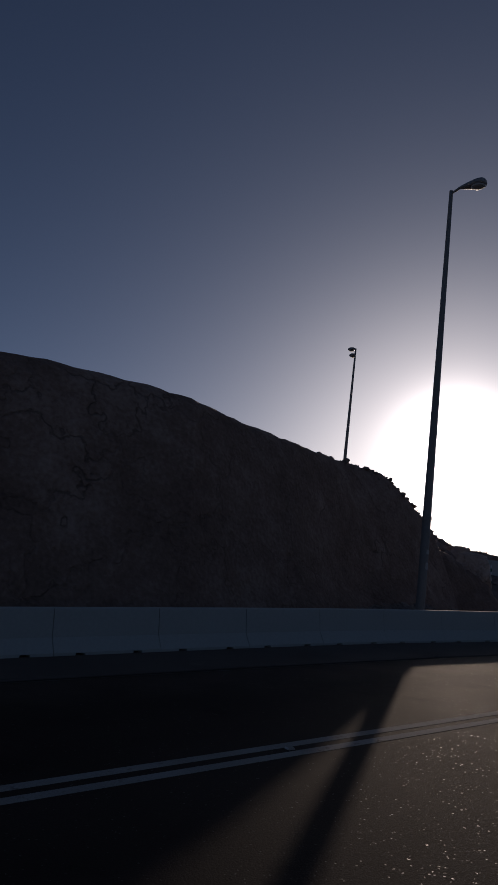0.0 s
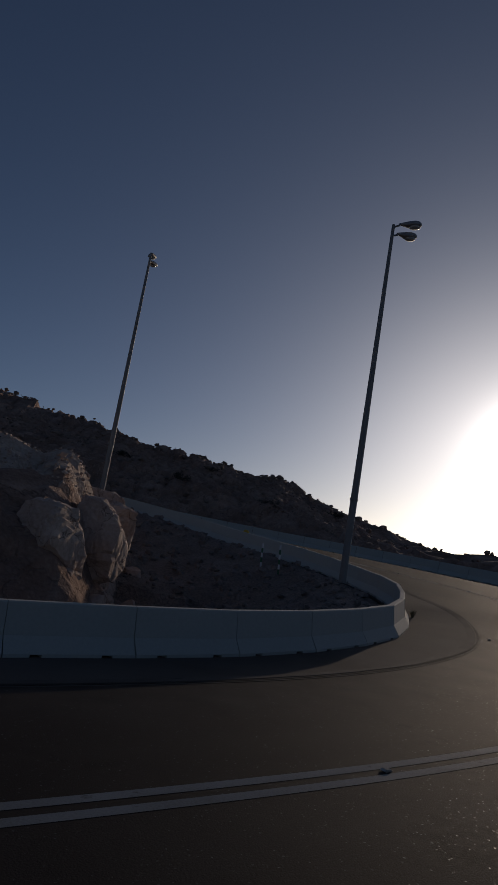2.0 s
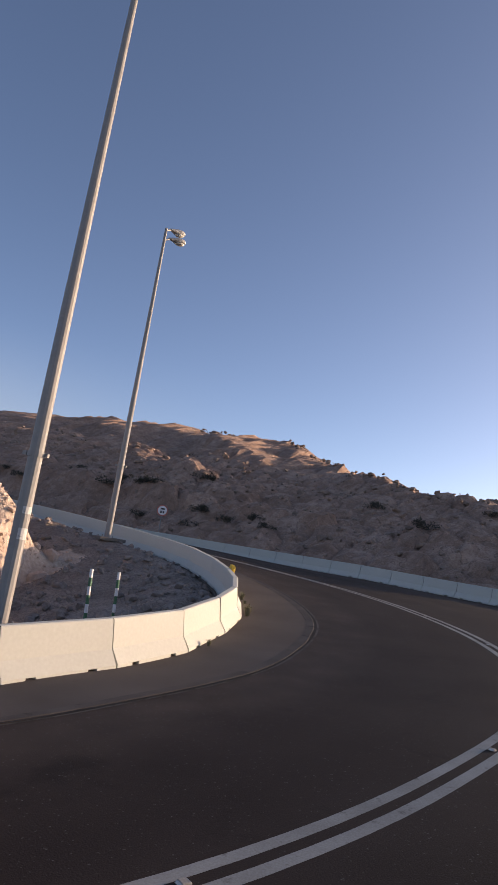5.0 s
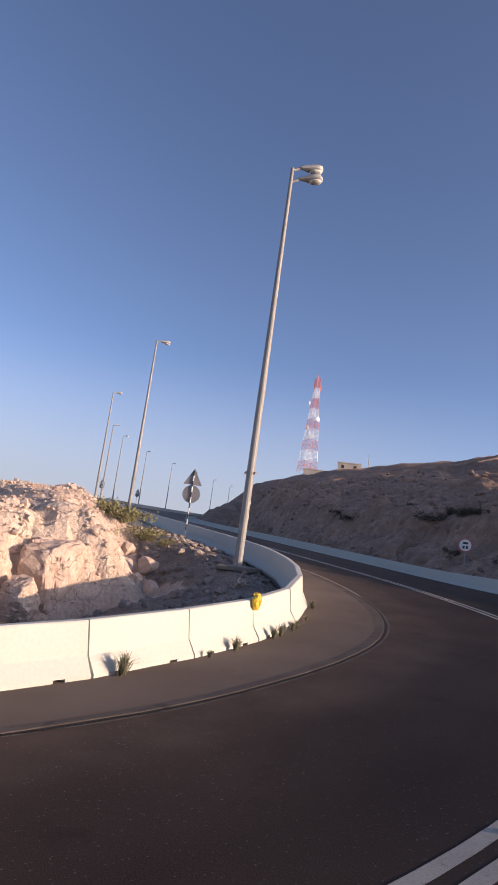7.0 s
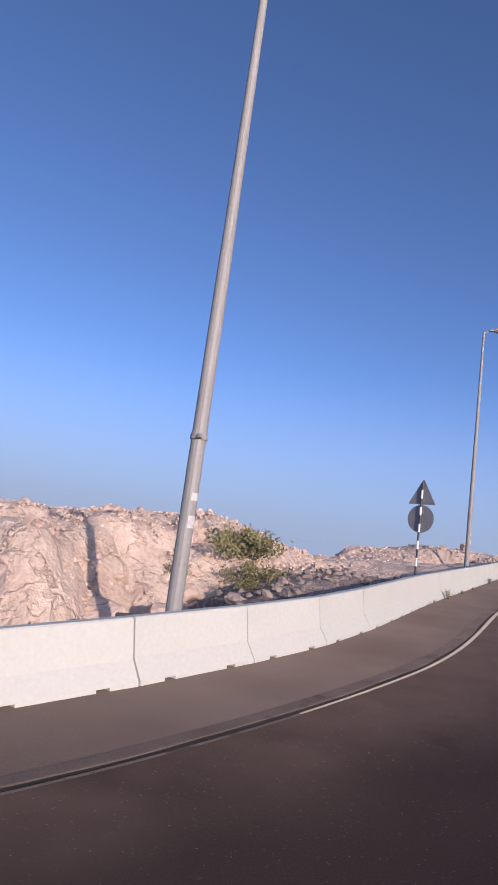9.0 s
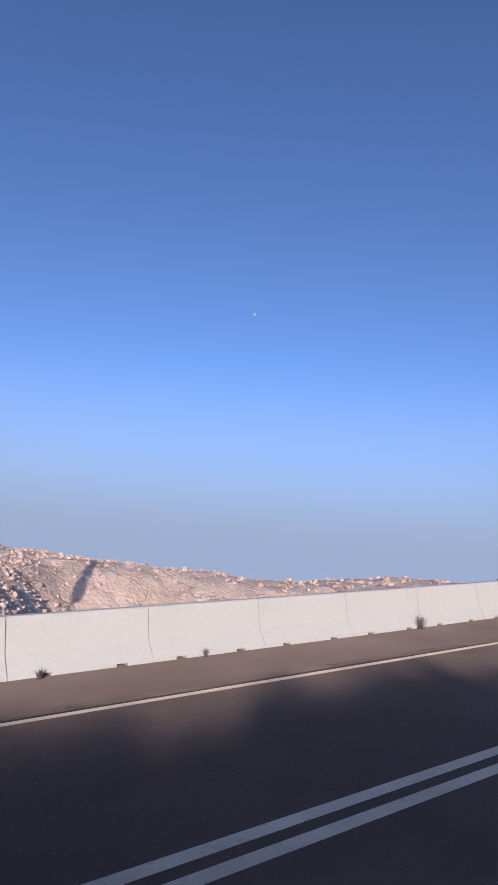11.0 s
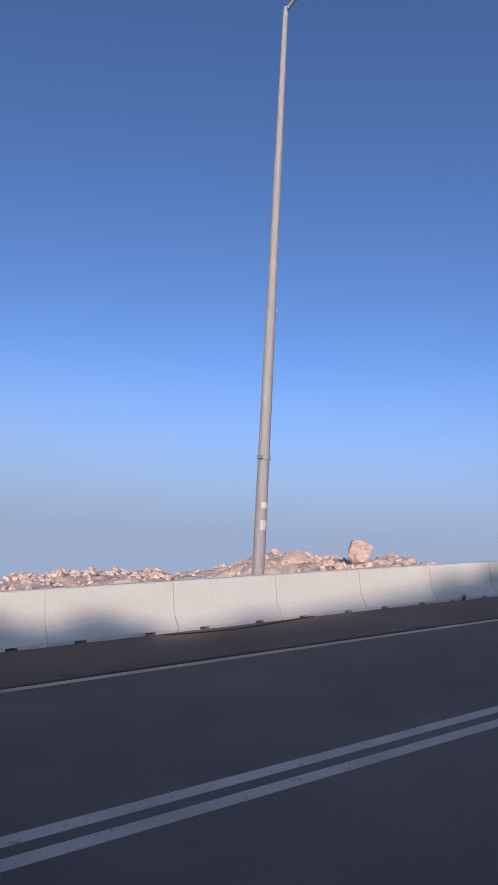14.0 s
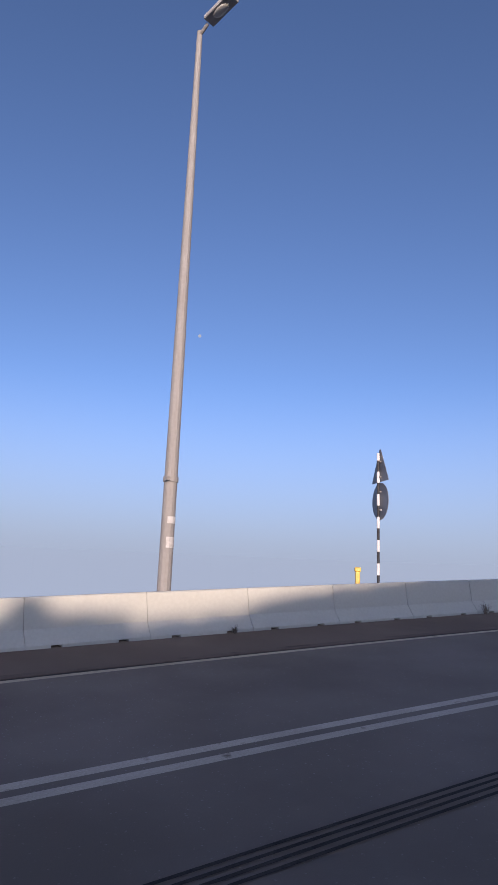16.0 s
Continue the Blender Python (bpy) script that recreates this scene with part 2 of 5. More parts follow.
RED = material("faded red paint", (0.46, 0.12, 0.10), (0.56, 0.18, 0.15), 1.0, 0.6, 0.1, 20.0, dist=0.004)
GREEN = material("green marker paint", (0.03, 0.12, 0.06), (0.05, 0.17, 0.09), 5.0, 0.5, 0.1, 40.0, dist=0.002)
YELLOW = material("yellow plastic", (0.58, 0.36, 0.03), (0.72, 0.48, 0.06), 8.0, 0.4, 0.1, 60.0, dist=0.002)
SAGE = material("grey green dry leaves", (0.13, 0.13, 0.085), (0.25, 0.24, 0.165), 3.0, 0.9, 0.2, 20.0)
LEAF = material("dusty green leaves", (0.12, 0.115, 0.05), (0.25, 0.23, 0.11), 3.0, 0.85, 0.2, 20.0)
STRAW = material("dry grass", (0.20, 0.17, 0.11), (0.36, 0.31, 0.20), 5.0, 0.9, 0.2, 30.0)
SCRUB = material("dark desert scrub", (0.030, 0.028, 0.020), (0.075, 0.066, 0.048), 4.0, 0.9, 0.2, 25.0)
TWIG = material("dark dry twigs", (0.10, 0.085, 0.07), (0.20, 0.17, 0.14), 5.0, 0.9, 0.2, 30.0)
WALL = material("pale rendered wall", (0.42, 0.37, 0.32), (0.55, 0.50, 0.44), 0.4, 0.9, 0.2, 8.0)
DARK = material("dark opening", (0.03, 0.028, 0.028), (0.05, 0.045, 0.042), 2.0, 0.8, 0.1, 20.0)


def ground_material(inner, outer, gravel):
    """Three surfaces of one ground, parted by the masks of the terrain and a noise."""
    m = bpy.data.materials.new("desert ground")
    m.use_nodes = True
    nt, nodes = m.node_tree, m.node_tree.nodes
    bsdf = nodes["Principled BSDF"]
    bsdf.inputs["Roughness"].default_value = 0.95
    co = nodes.new("ShaderNodeTexCoord")

    def fuzz(scale, detail=6.0):
        n = nodes.new("ShaderNodeTexNoise")
        n.inputs["Scale"].default_value = scale
        n.inputs["Detail"].default_value = detail
        nt.links.new(co.outputs["Object"], n.inputs["Vector"])
        return n

    def ramp(src, rows):
        r = nodes.new("ShaderNodeValToRGB")
        while len(r.color_ramp.elements) < len(rows):
            r.color_ramp.elements.new(0.5)
        for e, (p, c) in zip(r.color_ramp.elements, rows):
            e.position, e.color = p, (*c, 1)
        nt.links.new(src, r.inputs["Fac"])
        return r.outputs["Color"]

    def blend(fac, a, b, kind="RGBA"):
        x = nodes.new("ShaderNodeMix")
        x.data_type = kind
        nt.links.new(fac, x.inputs["Factor"])
        nt.links.new(a, x.inputs["A"])
        nt.links.new(b, x.inputs["B"])
        return x.outputs["Result"]

    def cell(scale, warp):
        v = nodes.new("ShaderNodeVectorMath")
        v.operation = "MULTIPLY_ADD"
        nt.links.new(warp.outputs["Color"], v.inputs[0])
        v.inputs[1].default_value = (0.8 / scale,) * 3
        nt.links.new(co.outputs["Object"], v.inputs[2])
        c = nodes.new("ShaderNodeTexVoronoi")
        c.feature = "DISTANCE_TO_EDGE"
        c.inputs["Scale"].default_value = scale
        nt.links.new(v.outputs[0], c.inputs["Vector"])
        return c.outputs["Distance"]

    big, mid, fine = fuzz(0.35), fuzz(1.6), fuzz(9.0)
    half = nodes.new("ShaderNodeMath")
    half.operation = "ADD"
    nt.links.new(mid.outputs["Fac"], half.inputs[0])
    nt.links.new(fine.outputs["Fac"], half.inputs[1])
    both = nodes.new("ShaderNodeMath")
    both.operation = "MULTIPLY_ADD"
    nt.links.new(big.outputs["Fac"], both.inputs[0])
    both.inputs[1].default_value = 1.2
    nt.links.new(half.outputs[0], both.inputs[2])
    tone = nodes.new("ShaderNodeMath")
    tone.operation = "MULTIPLY"
    nt.links.new(both.outputs[0], tone.inputs[0])
    tone.inputs[1].default_value = 0.3125
    tone = tone.outputs[0]
    cracks = cell(0.45, mid)
    pebbles = cell(6.5, fine)
    split = ramp(cracks, [(0.0, (0, 0, 0)), (0.03, (1, 1, 1))])
    gaps = ramp(pebbles, [(0.0, (0, 0, 0)), (0.09, (1, 1, 1))])
    cols = [ramp(tone, rows) for rows in (inner, outer, gravel)]
    # crevice shade put into the colour: scaled-down copies for cracks and pebble gaps
    dark = [ramp(tone, [(p, tuple(k * 0.58 for k in c)) for p, c in rows]) for rows in (inner, outer)] + [ramp(tone, [(p, tuple(k * 0.76 for k in c)) for p, c in gravel])]
    where = ramp(big.outputs["Fac"], [(0.50, (1, 1, 1)), (0.60, (0, 0, 0))])
    lighten = nodes.new("ShaderNodeMix")
    lighten.data_type = "RGBA"
    lighten.blend_type = "ADD"
    lighten.inputs["Factor"].default_value = 1.0
    nt.links.new(split, lighten.inputs["A"])
    nt.links.new(where, lighten.inputs["B"])
    split = lighten.outputs["Result"]
    rocky = [blend(split, dark[i], cols[i]) for i in (0, 1)]
    stony = blend(gaps, dark[2], cols[2])
    masks = []
    for label in ("bare_rock", "darker_rock"):
        a = nodes.new("ShaderNodeAttribute")
        a.attribute_name = label
        add = nodes.new("ShaderNodeMath")
        add.operation = "ADD"
        nt.links.new(a.outputs["Fac"], add.inputs[0])
        nt.links.new(mid.outputs["Fac"], add.inputs[1])
        masks.append(ramp(add.outputs[0], [(0.82, (0, 0, 0)), (1.0, (1, 1, 1))]))
    rock = blend(masks[1], rocky[0], rocky[1])
    nt.links.new(blend(masks[0], stony, rock), bsdf.inputs["Base Color"])
    relief = blend(masks[0], gaps, split)
    total = nodes.new("ShaderNodeMath")
    total.operation = "MULTIPLY_ADD"
    nt.links.new(relief, total.inputs[0])
    total.inputs[1].default_value = 0.5
    nt.links.new(half.outputs[0], total.inputs[2])
    bn = nodes.new("ShaderNodeBump")
    bn.inputs["Strength"].default_value = 0.9
    bn.inputs["Distance"].default_value = 0.07
    nt.links.new(total.outputs[0], bn.inputs["Height"])
    nt.links.new(bn.outputs["Normal"], bsdf.inputs["Normal"])
    return m


GROUND = ground_material([(0.36, (0.41, 0.30, 0.235)), (0.50, (0.55, 0.43, 0.345)), (0.62, (0.65, 0.53, 0.435))],
                         [(0.36, (0.185, 0.112, 0.082)), (0.50, (0.295, 0.188, 0.142)), (0.64, (0.45, 0.312, 0.245))],
                         [(0.36, (0.20, 0.152, 0.125)), (0.50, (0.29, 0.226, 0.19)), (0.64, (0.41, 0.33, 0.28))])


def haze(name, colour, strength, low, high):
    """Far haze painted as glowing colour; it thins out upwards and towards the sun."""
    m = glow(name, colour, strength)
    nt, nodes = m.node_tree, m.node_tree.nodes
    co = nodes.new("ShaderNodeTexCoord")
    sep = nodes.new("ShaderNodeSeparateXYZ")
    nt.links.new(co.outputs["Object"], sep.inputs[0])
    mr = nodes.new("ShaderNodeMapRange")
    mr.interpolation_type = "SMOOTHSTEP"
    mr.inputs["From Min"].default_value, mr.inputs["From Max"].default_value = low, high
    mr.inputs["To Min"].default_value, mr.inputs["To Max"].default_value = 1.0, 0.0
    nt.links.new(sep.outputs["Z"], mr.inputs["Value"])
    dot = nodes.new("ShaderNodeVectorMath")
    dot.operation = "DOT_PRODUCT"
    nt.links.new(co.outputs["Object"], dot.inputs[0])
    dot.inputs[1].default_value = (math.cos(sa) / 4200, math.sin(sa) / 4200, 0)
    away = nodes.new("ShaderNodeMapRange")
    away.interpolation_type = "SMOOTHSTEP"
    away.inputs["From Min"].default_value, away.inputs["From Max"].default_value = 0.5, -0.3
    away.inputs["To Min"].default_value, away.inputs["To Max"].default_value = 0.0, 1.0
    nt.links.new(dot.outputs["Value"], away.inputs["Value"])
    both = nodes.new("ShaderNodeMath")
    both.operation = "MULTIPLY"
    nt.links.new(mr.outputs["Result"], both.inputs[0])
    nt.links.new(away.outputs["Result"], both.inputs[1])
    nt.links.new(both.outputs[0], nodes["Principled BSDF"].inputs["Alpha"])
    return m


# emission stands in for light scattered by the distant air
HAZE_GLOW = haze("painted far haze glow", (0.25, 0.325, 0.435), 1.10, -60.0, 1350.0)
MOONLIT = glow("moon", (0.58, 0.68, 0.82), 0.55)

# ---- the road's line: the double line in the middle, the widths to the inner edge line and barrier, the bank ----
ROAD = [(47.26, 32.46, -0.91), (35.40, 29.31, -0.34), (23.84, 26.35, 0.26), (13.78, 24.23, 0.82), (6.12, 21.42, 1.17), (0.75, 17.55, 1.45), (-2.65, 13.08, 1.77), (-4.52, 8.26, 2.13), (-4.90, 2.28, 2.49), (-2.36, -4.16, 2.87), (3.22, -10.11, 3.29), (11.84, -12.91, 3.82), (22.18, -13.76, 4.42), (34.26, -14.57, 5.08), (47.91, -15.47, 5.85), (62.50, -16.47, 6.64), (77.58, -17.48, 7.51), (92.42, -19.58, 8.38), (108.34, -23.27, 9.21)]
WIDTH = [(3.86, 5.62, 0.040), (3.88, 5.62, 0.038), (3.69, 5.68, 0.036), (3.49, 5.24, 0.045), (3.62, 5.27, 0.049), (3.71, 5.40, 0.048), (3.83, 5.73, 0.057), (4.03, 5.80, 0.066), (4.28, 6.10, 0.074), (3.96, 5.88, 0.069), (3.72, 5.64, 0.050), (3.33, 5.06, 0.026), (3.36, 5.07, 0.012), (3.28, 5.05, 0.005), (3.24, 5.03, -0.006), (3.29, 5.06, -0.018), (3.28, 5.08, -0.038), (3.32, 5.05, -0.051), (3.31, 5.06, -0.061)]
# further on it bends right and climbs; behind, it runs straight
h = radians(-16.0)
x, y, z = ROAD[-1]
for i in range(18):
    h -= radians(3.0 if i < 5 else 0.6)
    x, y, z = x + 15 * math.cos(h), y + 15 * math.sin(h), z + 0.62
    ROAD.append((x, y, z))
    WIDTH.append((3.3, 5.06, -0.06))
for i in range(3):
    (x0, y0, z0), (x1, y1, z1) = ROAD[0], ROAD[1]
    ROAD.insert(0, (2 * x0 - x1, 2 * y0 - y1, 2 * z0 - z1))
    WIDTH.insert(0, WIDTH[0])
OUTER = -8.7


def spline(rows, step):
    """Catmull-Rom through the rows, resampled at even steps of ground length."""
    p = np.array(rows, float)
    p = np.vstack([2 * p[0] - p[1], p, 2 * p[-1] - p[-2]])
    u = np.linspace(0, 1, 40, endpoint=False)[:, None]
    fine = [0.5 * (2 * b + (c - a) * u + (2 * a - 5 * b + 4 * c - d) * u**2 + (3 * b - a - 3 * c + d) * u**3)
            for a, b, c, d in zip(p, p[1:], p[2:], p[3:])]
    fine = np.vstack(fine + [p[-2:-1]])
    run = np.r_[0, np.cumsum(np.hypot(*np.diff(fine[:, :2], axis=0).T))]
    s = np.arange(0, run[-1], step)
    return np.stack([np.interp(s, run, fine[:, k]) for k in range(fine.shape[1])], 1)


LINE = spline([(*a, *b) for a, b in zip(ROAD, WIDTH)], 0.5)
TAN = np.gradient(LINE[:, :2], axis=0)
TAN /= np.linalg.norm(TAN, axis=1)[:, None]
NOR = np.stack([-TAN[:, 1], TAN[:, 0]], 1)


def drop(i, off):
    """Fall of the outer edge past the wheel track, growing on the way out of the bend."""
    on = np.clip((LINE[i, 0] - 8) / 16, 0, 1) * (LINE[i, 1] < 5)
    return 0.13 * np.clip(-4.5 - off, 0, 4.2) * on


def along(offset, lift=0.0, index=None):
    """Points at an offset to the left of the double line (a number or one for each sample), on the banked road."""
    i = np.arange(len(LINE)) if index is None else index
    off = np.broadcast_to(offset, (len(i),)).astype(float)
    xy = LINE[i, :2] + NOR[i] * off[:, None]
    return np.column_stack([xy, LINE[i, 2] - LINE[i, 5] * np.maximum(off, -4.5) - drop(i, off) + lift])


INNER, BAR = LINE[:, 3], LINE[:, 4]


# ---- noise on arrays ----
rng = np.random.default_rng(7)
TABLE = rng.random((256, 256))


def value_noise(x, y):
    xi, yi = np.floor(x).astype(int), np.floor(y).astype(int)
    u, v = x - xi, y - yi
    u, v = u * u * (3 - 2 * u), v * v * (3 - 2 * v)
    g = lambda a, b: TABLE[a % 256, b % 256]
    return (g(xi, yi) * (1 - u) + g(xi + 1, yi) * u) * (1 - v) + (g(xi, yi + 1) * (1 - u) + g(xi + 1, yi + 1) * u) * v - 0.5


def fbm(x, y, octaves=4):
    return sum(value_noise(x * 2**k + 17 * k, y * 2**k + 31 * k) * 0.5**k for k in range(octaves))


def blocks(x, y):
    """Broken blocks: a height for each cell of a jittered grid, and the nearness to its cracks."""
    xi, yi = np.floor(x).astype(int), np.floor(y).astype(int)
    best, second, height = np.full(x.shape, 9.0), np.full(x.shape, 9.0), np.zeros(x.shape)
    for a in (-1, 0, 1):
        for b in (-1, 0, 1):
            cx, cy = xi + a, yi + b
            jx, jy = TABLE[cx % 256, cy % 256], TABLE[(cx + 91) % 256, (cy + 37) % 256]
            d = np.hypot(cx + jx - x, cy + jy - y)
            nearer = d < best
            second = np.where(nearer, best, np.minimum(second, d))
            height = np.where(nearer, TABLE[(cx + 13) % 256, (cy + 71) % 256], height)
            best = np.where(nearer, d, best)
    return height - 0.5, np.clip((second - best) * 4, 0, 1)


def smooth(v, a, b):
    t = np.clip((v - a) / (b - a), 0, 1)
    return t * t * (3 - 2 * t)


# ---- terrain ----
def locate(x, y):
    """Nearest sample of the road and the offset from it."""
    idx = np.empty(x.shape, int)
    coarse = LINE[::2, :2]
    for k in range(0, len(x), 4000):
        d = (x[k:k + 4000, None] - coarse[None, :, 0]) ** 2 + (y[k:k + 4000, None] - coarse[None, :, 1]) ** 2
        idx[k:k + 4000] = np.argmin(d, 1) * 2
    off = ((x - LINE[idx, 0]) * NOR[idx, 0] + (y - LINE[idx, 1]) * NOR[idx, 1])
    dist = np.hypot(x - LINE[idx, 0], y - LINE[idx, 1])
    off = np.where(np.abs(off) < 0.7 * dist, np.sign(off) * dist, off)
    return idx, off


def terrain(x, y, rough=True):
    """Height of the ground, and 0 to 1 how much of it is bare rock."""
    x, y = np.asarray(x, float).ravel(), np.asarray(y, float).ravel()
    idx, off = locate(x, y)
    zr = LINE[idx, 2] - LINE[idx, 5] * np.clip(off, -4.5, 9) - drop(idx, off)
    din, dout = off - LINE[idx, 4] - 0.45, OUTER - 0.45 - off
    # verge behind the inner barrier
    z = zr + 0.38 * smooth(din, 0.0, 2.2) * (1 - 0.9 * smooth(x, 20, 32))
    rock = np.maximum(smooth(x, 48, 56), smooth(x, 25.5, 28.5)) * (din > 0.2)
    # a hollow between the bend and the hill
    z = z - 0.36 * np.clip(din - 1.2, 0, 5) * (1 - smooth(x, 14, 20)) * smooth(y, -7, -4)
    # the land falls away beyond the outgoing road
    fall = smooth(x, 42, 48) * smooth(din, 2.0, 7.0)
    z = z - fall * np.clip(din - 2.0, 0, 400) * 0.35
    z = z - 1.5 * smooth(din, 1.6, 4.2) * smooth(x, 26.5, 31) * (1 - smooth(x, 33.5, 38.5)) * (din > 0) * (y < 5)
    # hill inside the hairpin
    foot_n = np.interp(x, [16, 22, 26, 30, 34, 40, 46], [13.2, 15.6, 18.6, 20.9, 22.0, 23.6, 25.0])
    foot_s = -4.4 + 0.5 * np.sin(x * 0.5) - 1.6 * smooth(x, 21, 27) + 3.9 * smooth(x, 26, 31)
    w = smooth(x, 10.6, 13.6) * (1 - smooth(x, 40, 48)) * smooth(y, foot_s, foot_s + 3.2 + 0.9 * smooth(x, 20, 27)) * smooth(foot_n - y, 0.0, 3.0)
    north = np.interp(x, [10, 14, 15.8, 16.6, 18, 19.3, 20, 22, 24, 26, 28, 31, 34, 40, 45], [2.0, 2.2, 2.9, 3.95, 4.7, 5.28, 5.60, 5.68, 5.57, 5.48, 5.55, 5.7, 5.6, 4.6, 3.8])
    south = np.interp(x, [10, 13, 18, 26, 32, 37, 40, 42, 47], [4.2, 5.35, 5.8, 5.5, 5.5, 5.3, 5.0, 4.6, 3.7])
    top = south + (north - south) * smooth(y, 3.0, 11.0)
    z = np.where(din > 0, z * (1 - w) + top * w, z)
    rock = np.maximum(rock, smooth(w, 0.0, 0.05) * (din > 0))
    # low mound further along
    r = np.hypot((x - 72.5) / 17.5, (y - 3.0) / 8.0)
    m = 1 - smooth(r, 0.45, 1.0)
    z = np.where(din > 0, z * (1 - m) + (6.15 + 0.045 * (x - 73) + 0.7 * smooth(x, 66.5, 71.5) - 0.25 * smooth(x, 77, 80) + 0.8 * smooth(x, 78, 82)) * m, z)
    rock = np.maximum(rock, smooth(m, 0.05, 0.3) * (din > 0))
    # its taller end with the big boulders
    r = np.hypot((x - 81.0) / 4.8, (y + 2.6) / 6.8)
    m = 1 - smooth(r, 0.52, 1.0)
    z = np.where(din > 0, z * (1 - m) + np.maximum(z, 8.0) * m, z)
    rock = np.maximum(rock, smooth(m, 0.05, 0.3) * (din > 0))
    # hillside above the outer barrier
    ridge = np.interp(x, [-45, -30, -17, -12, -7, -3, 3, 9, 16, 22, 30, 40, 52, 66, 78, 90, 110, 165, 218, 320], [3, 5.6, 8.3, 9.7, 10.6, 11.0, 11.5, 11.95, 14.6, 16.4, 19.2, 23.4, 25.0, 26.9, 27.4, 28.3, 29.8, 33.2, 35.2, 30])
    back = np.interp(x, [8, 22, 40, 60, 90, 165, 218], [-41, -58, -78, -82, -84, -100, -112])
    cut = np.interp(x, [5, 14, 24, 30, 45, 60, 75, 100, 116, 132, 150], [1.0, 1.6, 2.5, 2.7, 3.0, 3.4, 4.2, 5.6, 6.0, 7.2, 8.5]) * smooth(-y, 3, 14)
    foot = np.interp(x, [20, 30, 45, 60, 72, 80, 92, 102, 118, 132, 150], [5.5, 5.5, 3.5, 2.5, 3.0, 7.0, 9.5, 13.0, 14.0, 9.5, 8.5]) + fbm(x * 0.2, y * 0.05, 2) * 1.6
    reach = np.clip(dout, 0, None)
    k = reach / (reach + np.clip(y - back, 0, None) + 1e-6)
    k = k ** (1 + 0.9 * smooth(-x, 4, 16))
    # a level bench behind the barrier where the hillside ends
    bench = smooth(x, 72, 82) * (1 - smooth(x, 112, 128)) * (1 - smooth(dout, foot - 3, foot + 5))
    k = k * (1 - bench)
    low = zr + cut * (0.30 * (1 - bench) * smooth(dout, 0.5, 5.0) + 0.70 * smooth(dout, foot, foot + 1.7))
    behind = np.clip(back - y, 0, None)
    hill = low * (1 - k) + ridge * k - 0.10 * np.clip(behind, 0, 300) * (1 - smooth(x, -10, 60))
    # added humps and dips, shaped to place the hill's shadow on road and barrier
    for hx, hy, hr, hh in ((0.0, -37.0, 4.0, 0.4), (2.4, -40.3, 3.0, -0.35), (14.3, -48.0, 4.2, 0.95), (34.0, -40.0, 2.5, 0.6), (41.5, -60.0, 4.5, 1.0), (46.8, -66.2, 4.0, 0.05), (66.0, -58.0, 6.0, -1.2), (75.0, -42.0, 5.0, -0.6), (75.6, -50.6, 4.5, -0.9), (32.5, -39.0, 2.0, 0.5), (30.3, -37.3, 2.6, 1.7), (41.0, -41.0, 4.5, 1.4), (44.0, -69.0, 7.0, 1.1), (35.0, -55.0, 5.0, 1.2), (39.5, -59.0, 4.0, 0.9), (33.5, -66.0, 4.0, 0.35)):
        hill = hill + hh * np.exp(-(((x - hx) / hr) ** 2 + ((y - hy) / hr) ** 2))
    hill = hill + np.exp(-(((x - 214) / 30) ** 2 + ((y + 112) / 25) ** 2)) * 3.5
    open_side = (1 - smooth(-y, -2, 12))
    hill = hill * (1 - open_side) + (zr - 0.30 * np.clip(dout - 3, 0, 400)) * open_side
    z = np.where(dout > 0, hill, z)
    rock = np.where(dout > 0.8, np.maximum(rock, 1 - open_side), rock)
    # everything sinks to the plain far away
    far = np.hypot(x - 60, y + 20)
    z = z - 500 * smooth(far, 330, 1300)
    if rough:
        h1, c1 = blocks(x * 0.42, y * 0.42)
        h2, c2 = blocks(x * 1.15 + 40, y * 1.15)
        near = 1 - smooth(far, 150, 300)
        calm = 1 - (0.75 - 0.35 * (1 - smooth(x, 16, 21))) * smooth(y, 5.0, 9.0) * (din > 0) * (x < 56)
        calm = calm * (1 - 0.5 * smooth(x, 20, 25) * (din > 0)) * (1 - 0.5 * smooth(x, 27, 31) * (1 - smooth(x, 46, 50)) * (din > 0))
        bumps = calm * (fbm(x * 0.12, y * 0.12, 3) * 1.0 + (h1 * 0.45 - 0.30 * (1 - c1)) + (h2 * 0.16 - 0.10 * (1 - c2)) + fbm(x * 1.7, y * 1.7, 2) * 0.18)
        edge = smooth(np.where(off > 0, din - 1.5 * smooth(x, 44, 52), dout), 0.3, 2.5)
        bumps = bumps * (1 + 0.35 * (dout > 0))
        z = z + bumps * rock * edge * (0.35 + 0.65 * near) + (1 - rock) * edge * (fbm(x * 0.9, y * 0.9, 3) * 0.16 + fbm(x * 4, y * 4, 2) * 0.07)
        z = z + fbm(x * 0.05, y * 0.05, 4) * 0.7 * smooth(np.where(off > 0, 0, dout), 10, 30) * rock * smooth(-y, 44, 60)
    corridor = (din < 0.35) & (dout < 0.35)
    z = np.where(corridor, np.minimum(z, zr - 0.12), z)
    return z, rock, off, din, dout


def link_mesh(name, verts, faces, mats, parent=None, index=None, flat=True):
    me = bpy.data.meshes.new(name)
    me.from_pydata([tuple(v) for v in verts], [], [tuple(f) for f in faces])
    for m in mats:
        me.materials.append(m)
    if index is not None:
        me.polygons.foreach_set("material_index", np.asarray(index, np.int32))
    if not flat:
        me.polygons.foreach_set("use_smooth", np.ones(len(me.polygons), bool))
    me.update()
    ob = new(name, me)
    if parent:
        ob.parent = parent
    return ob


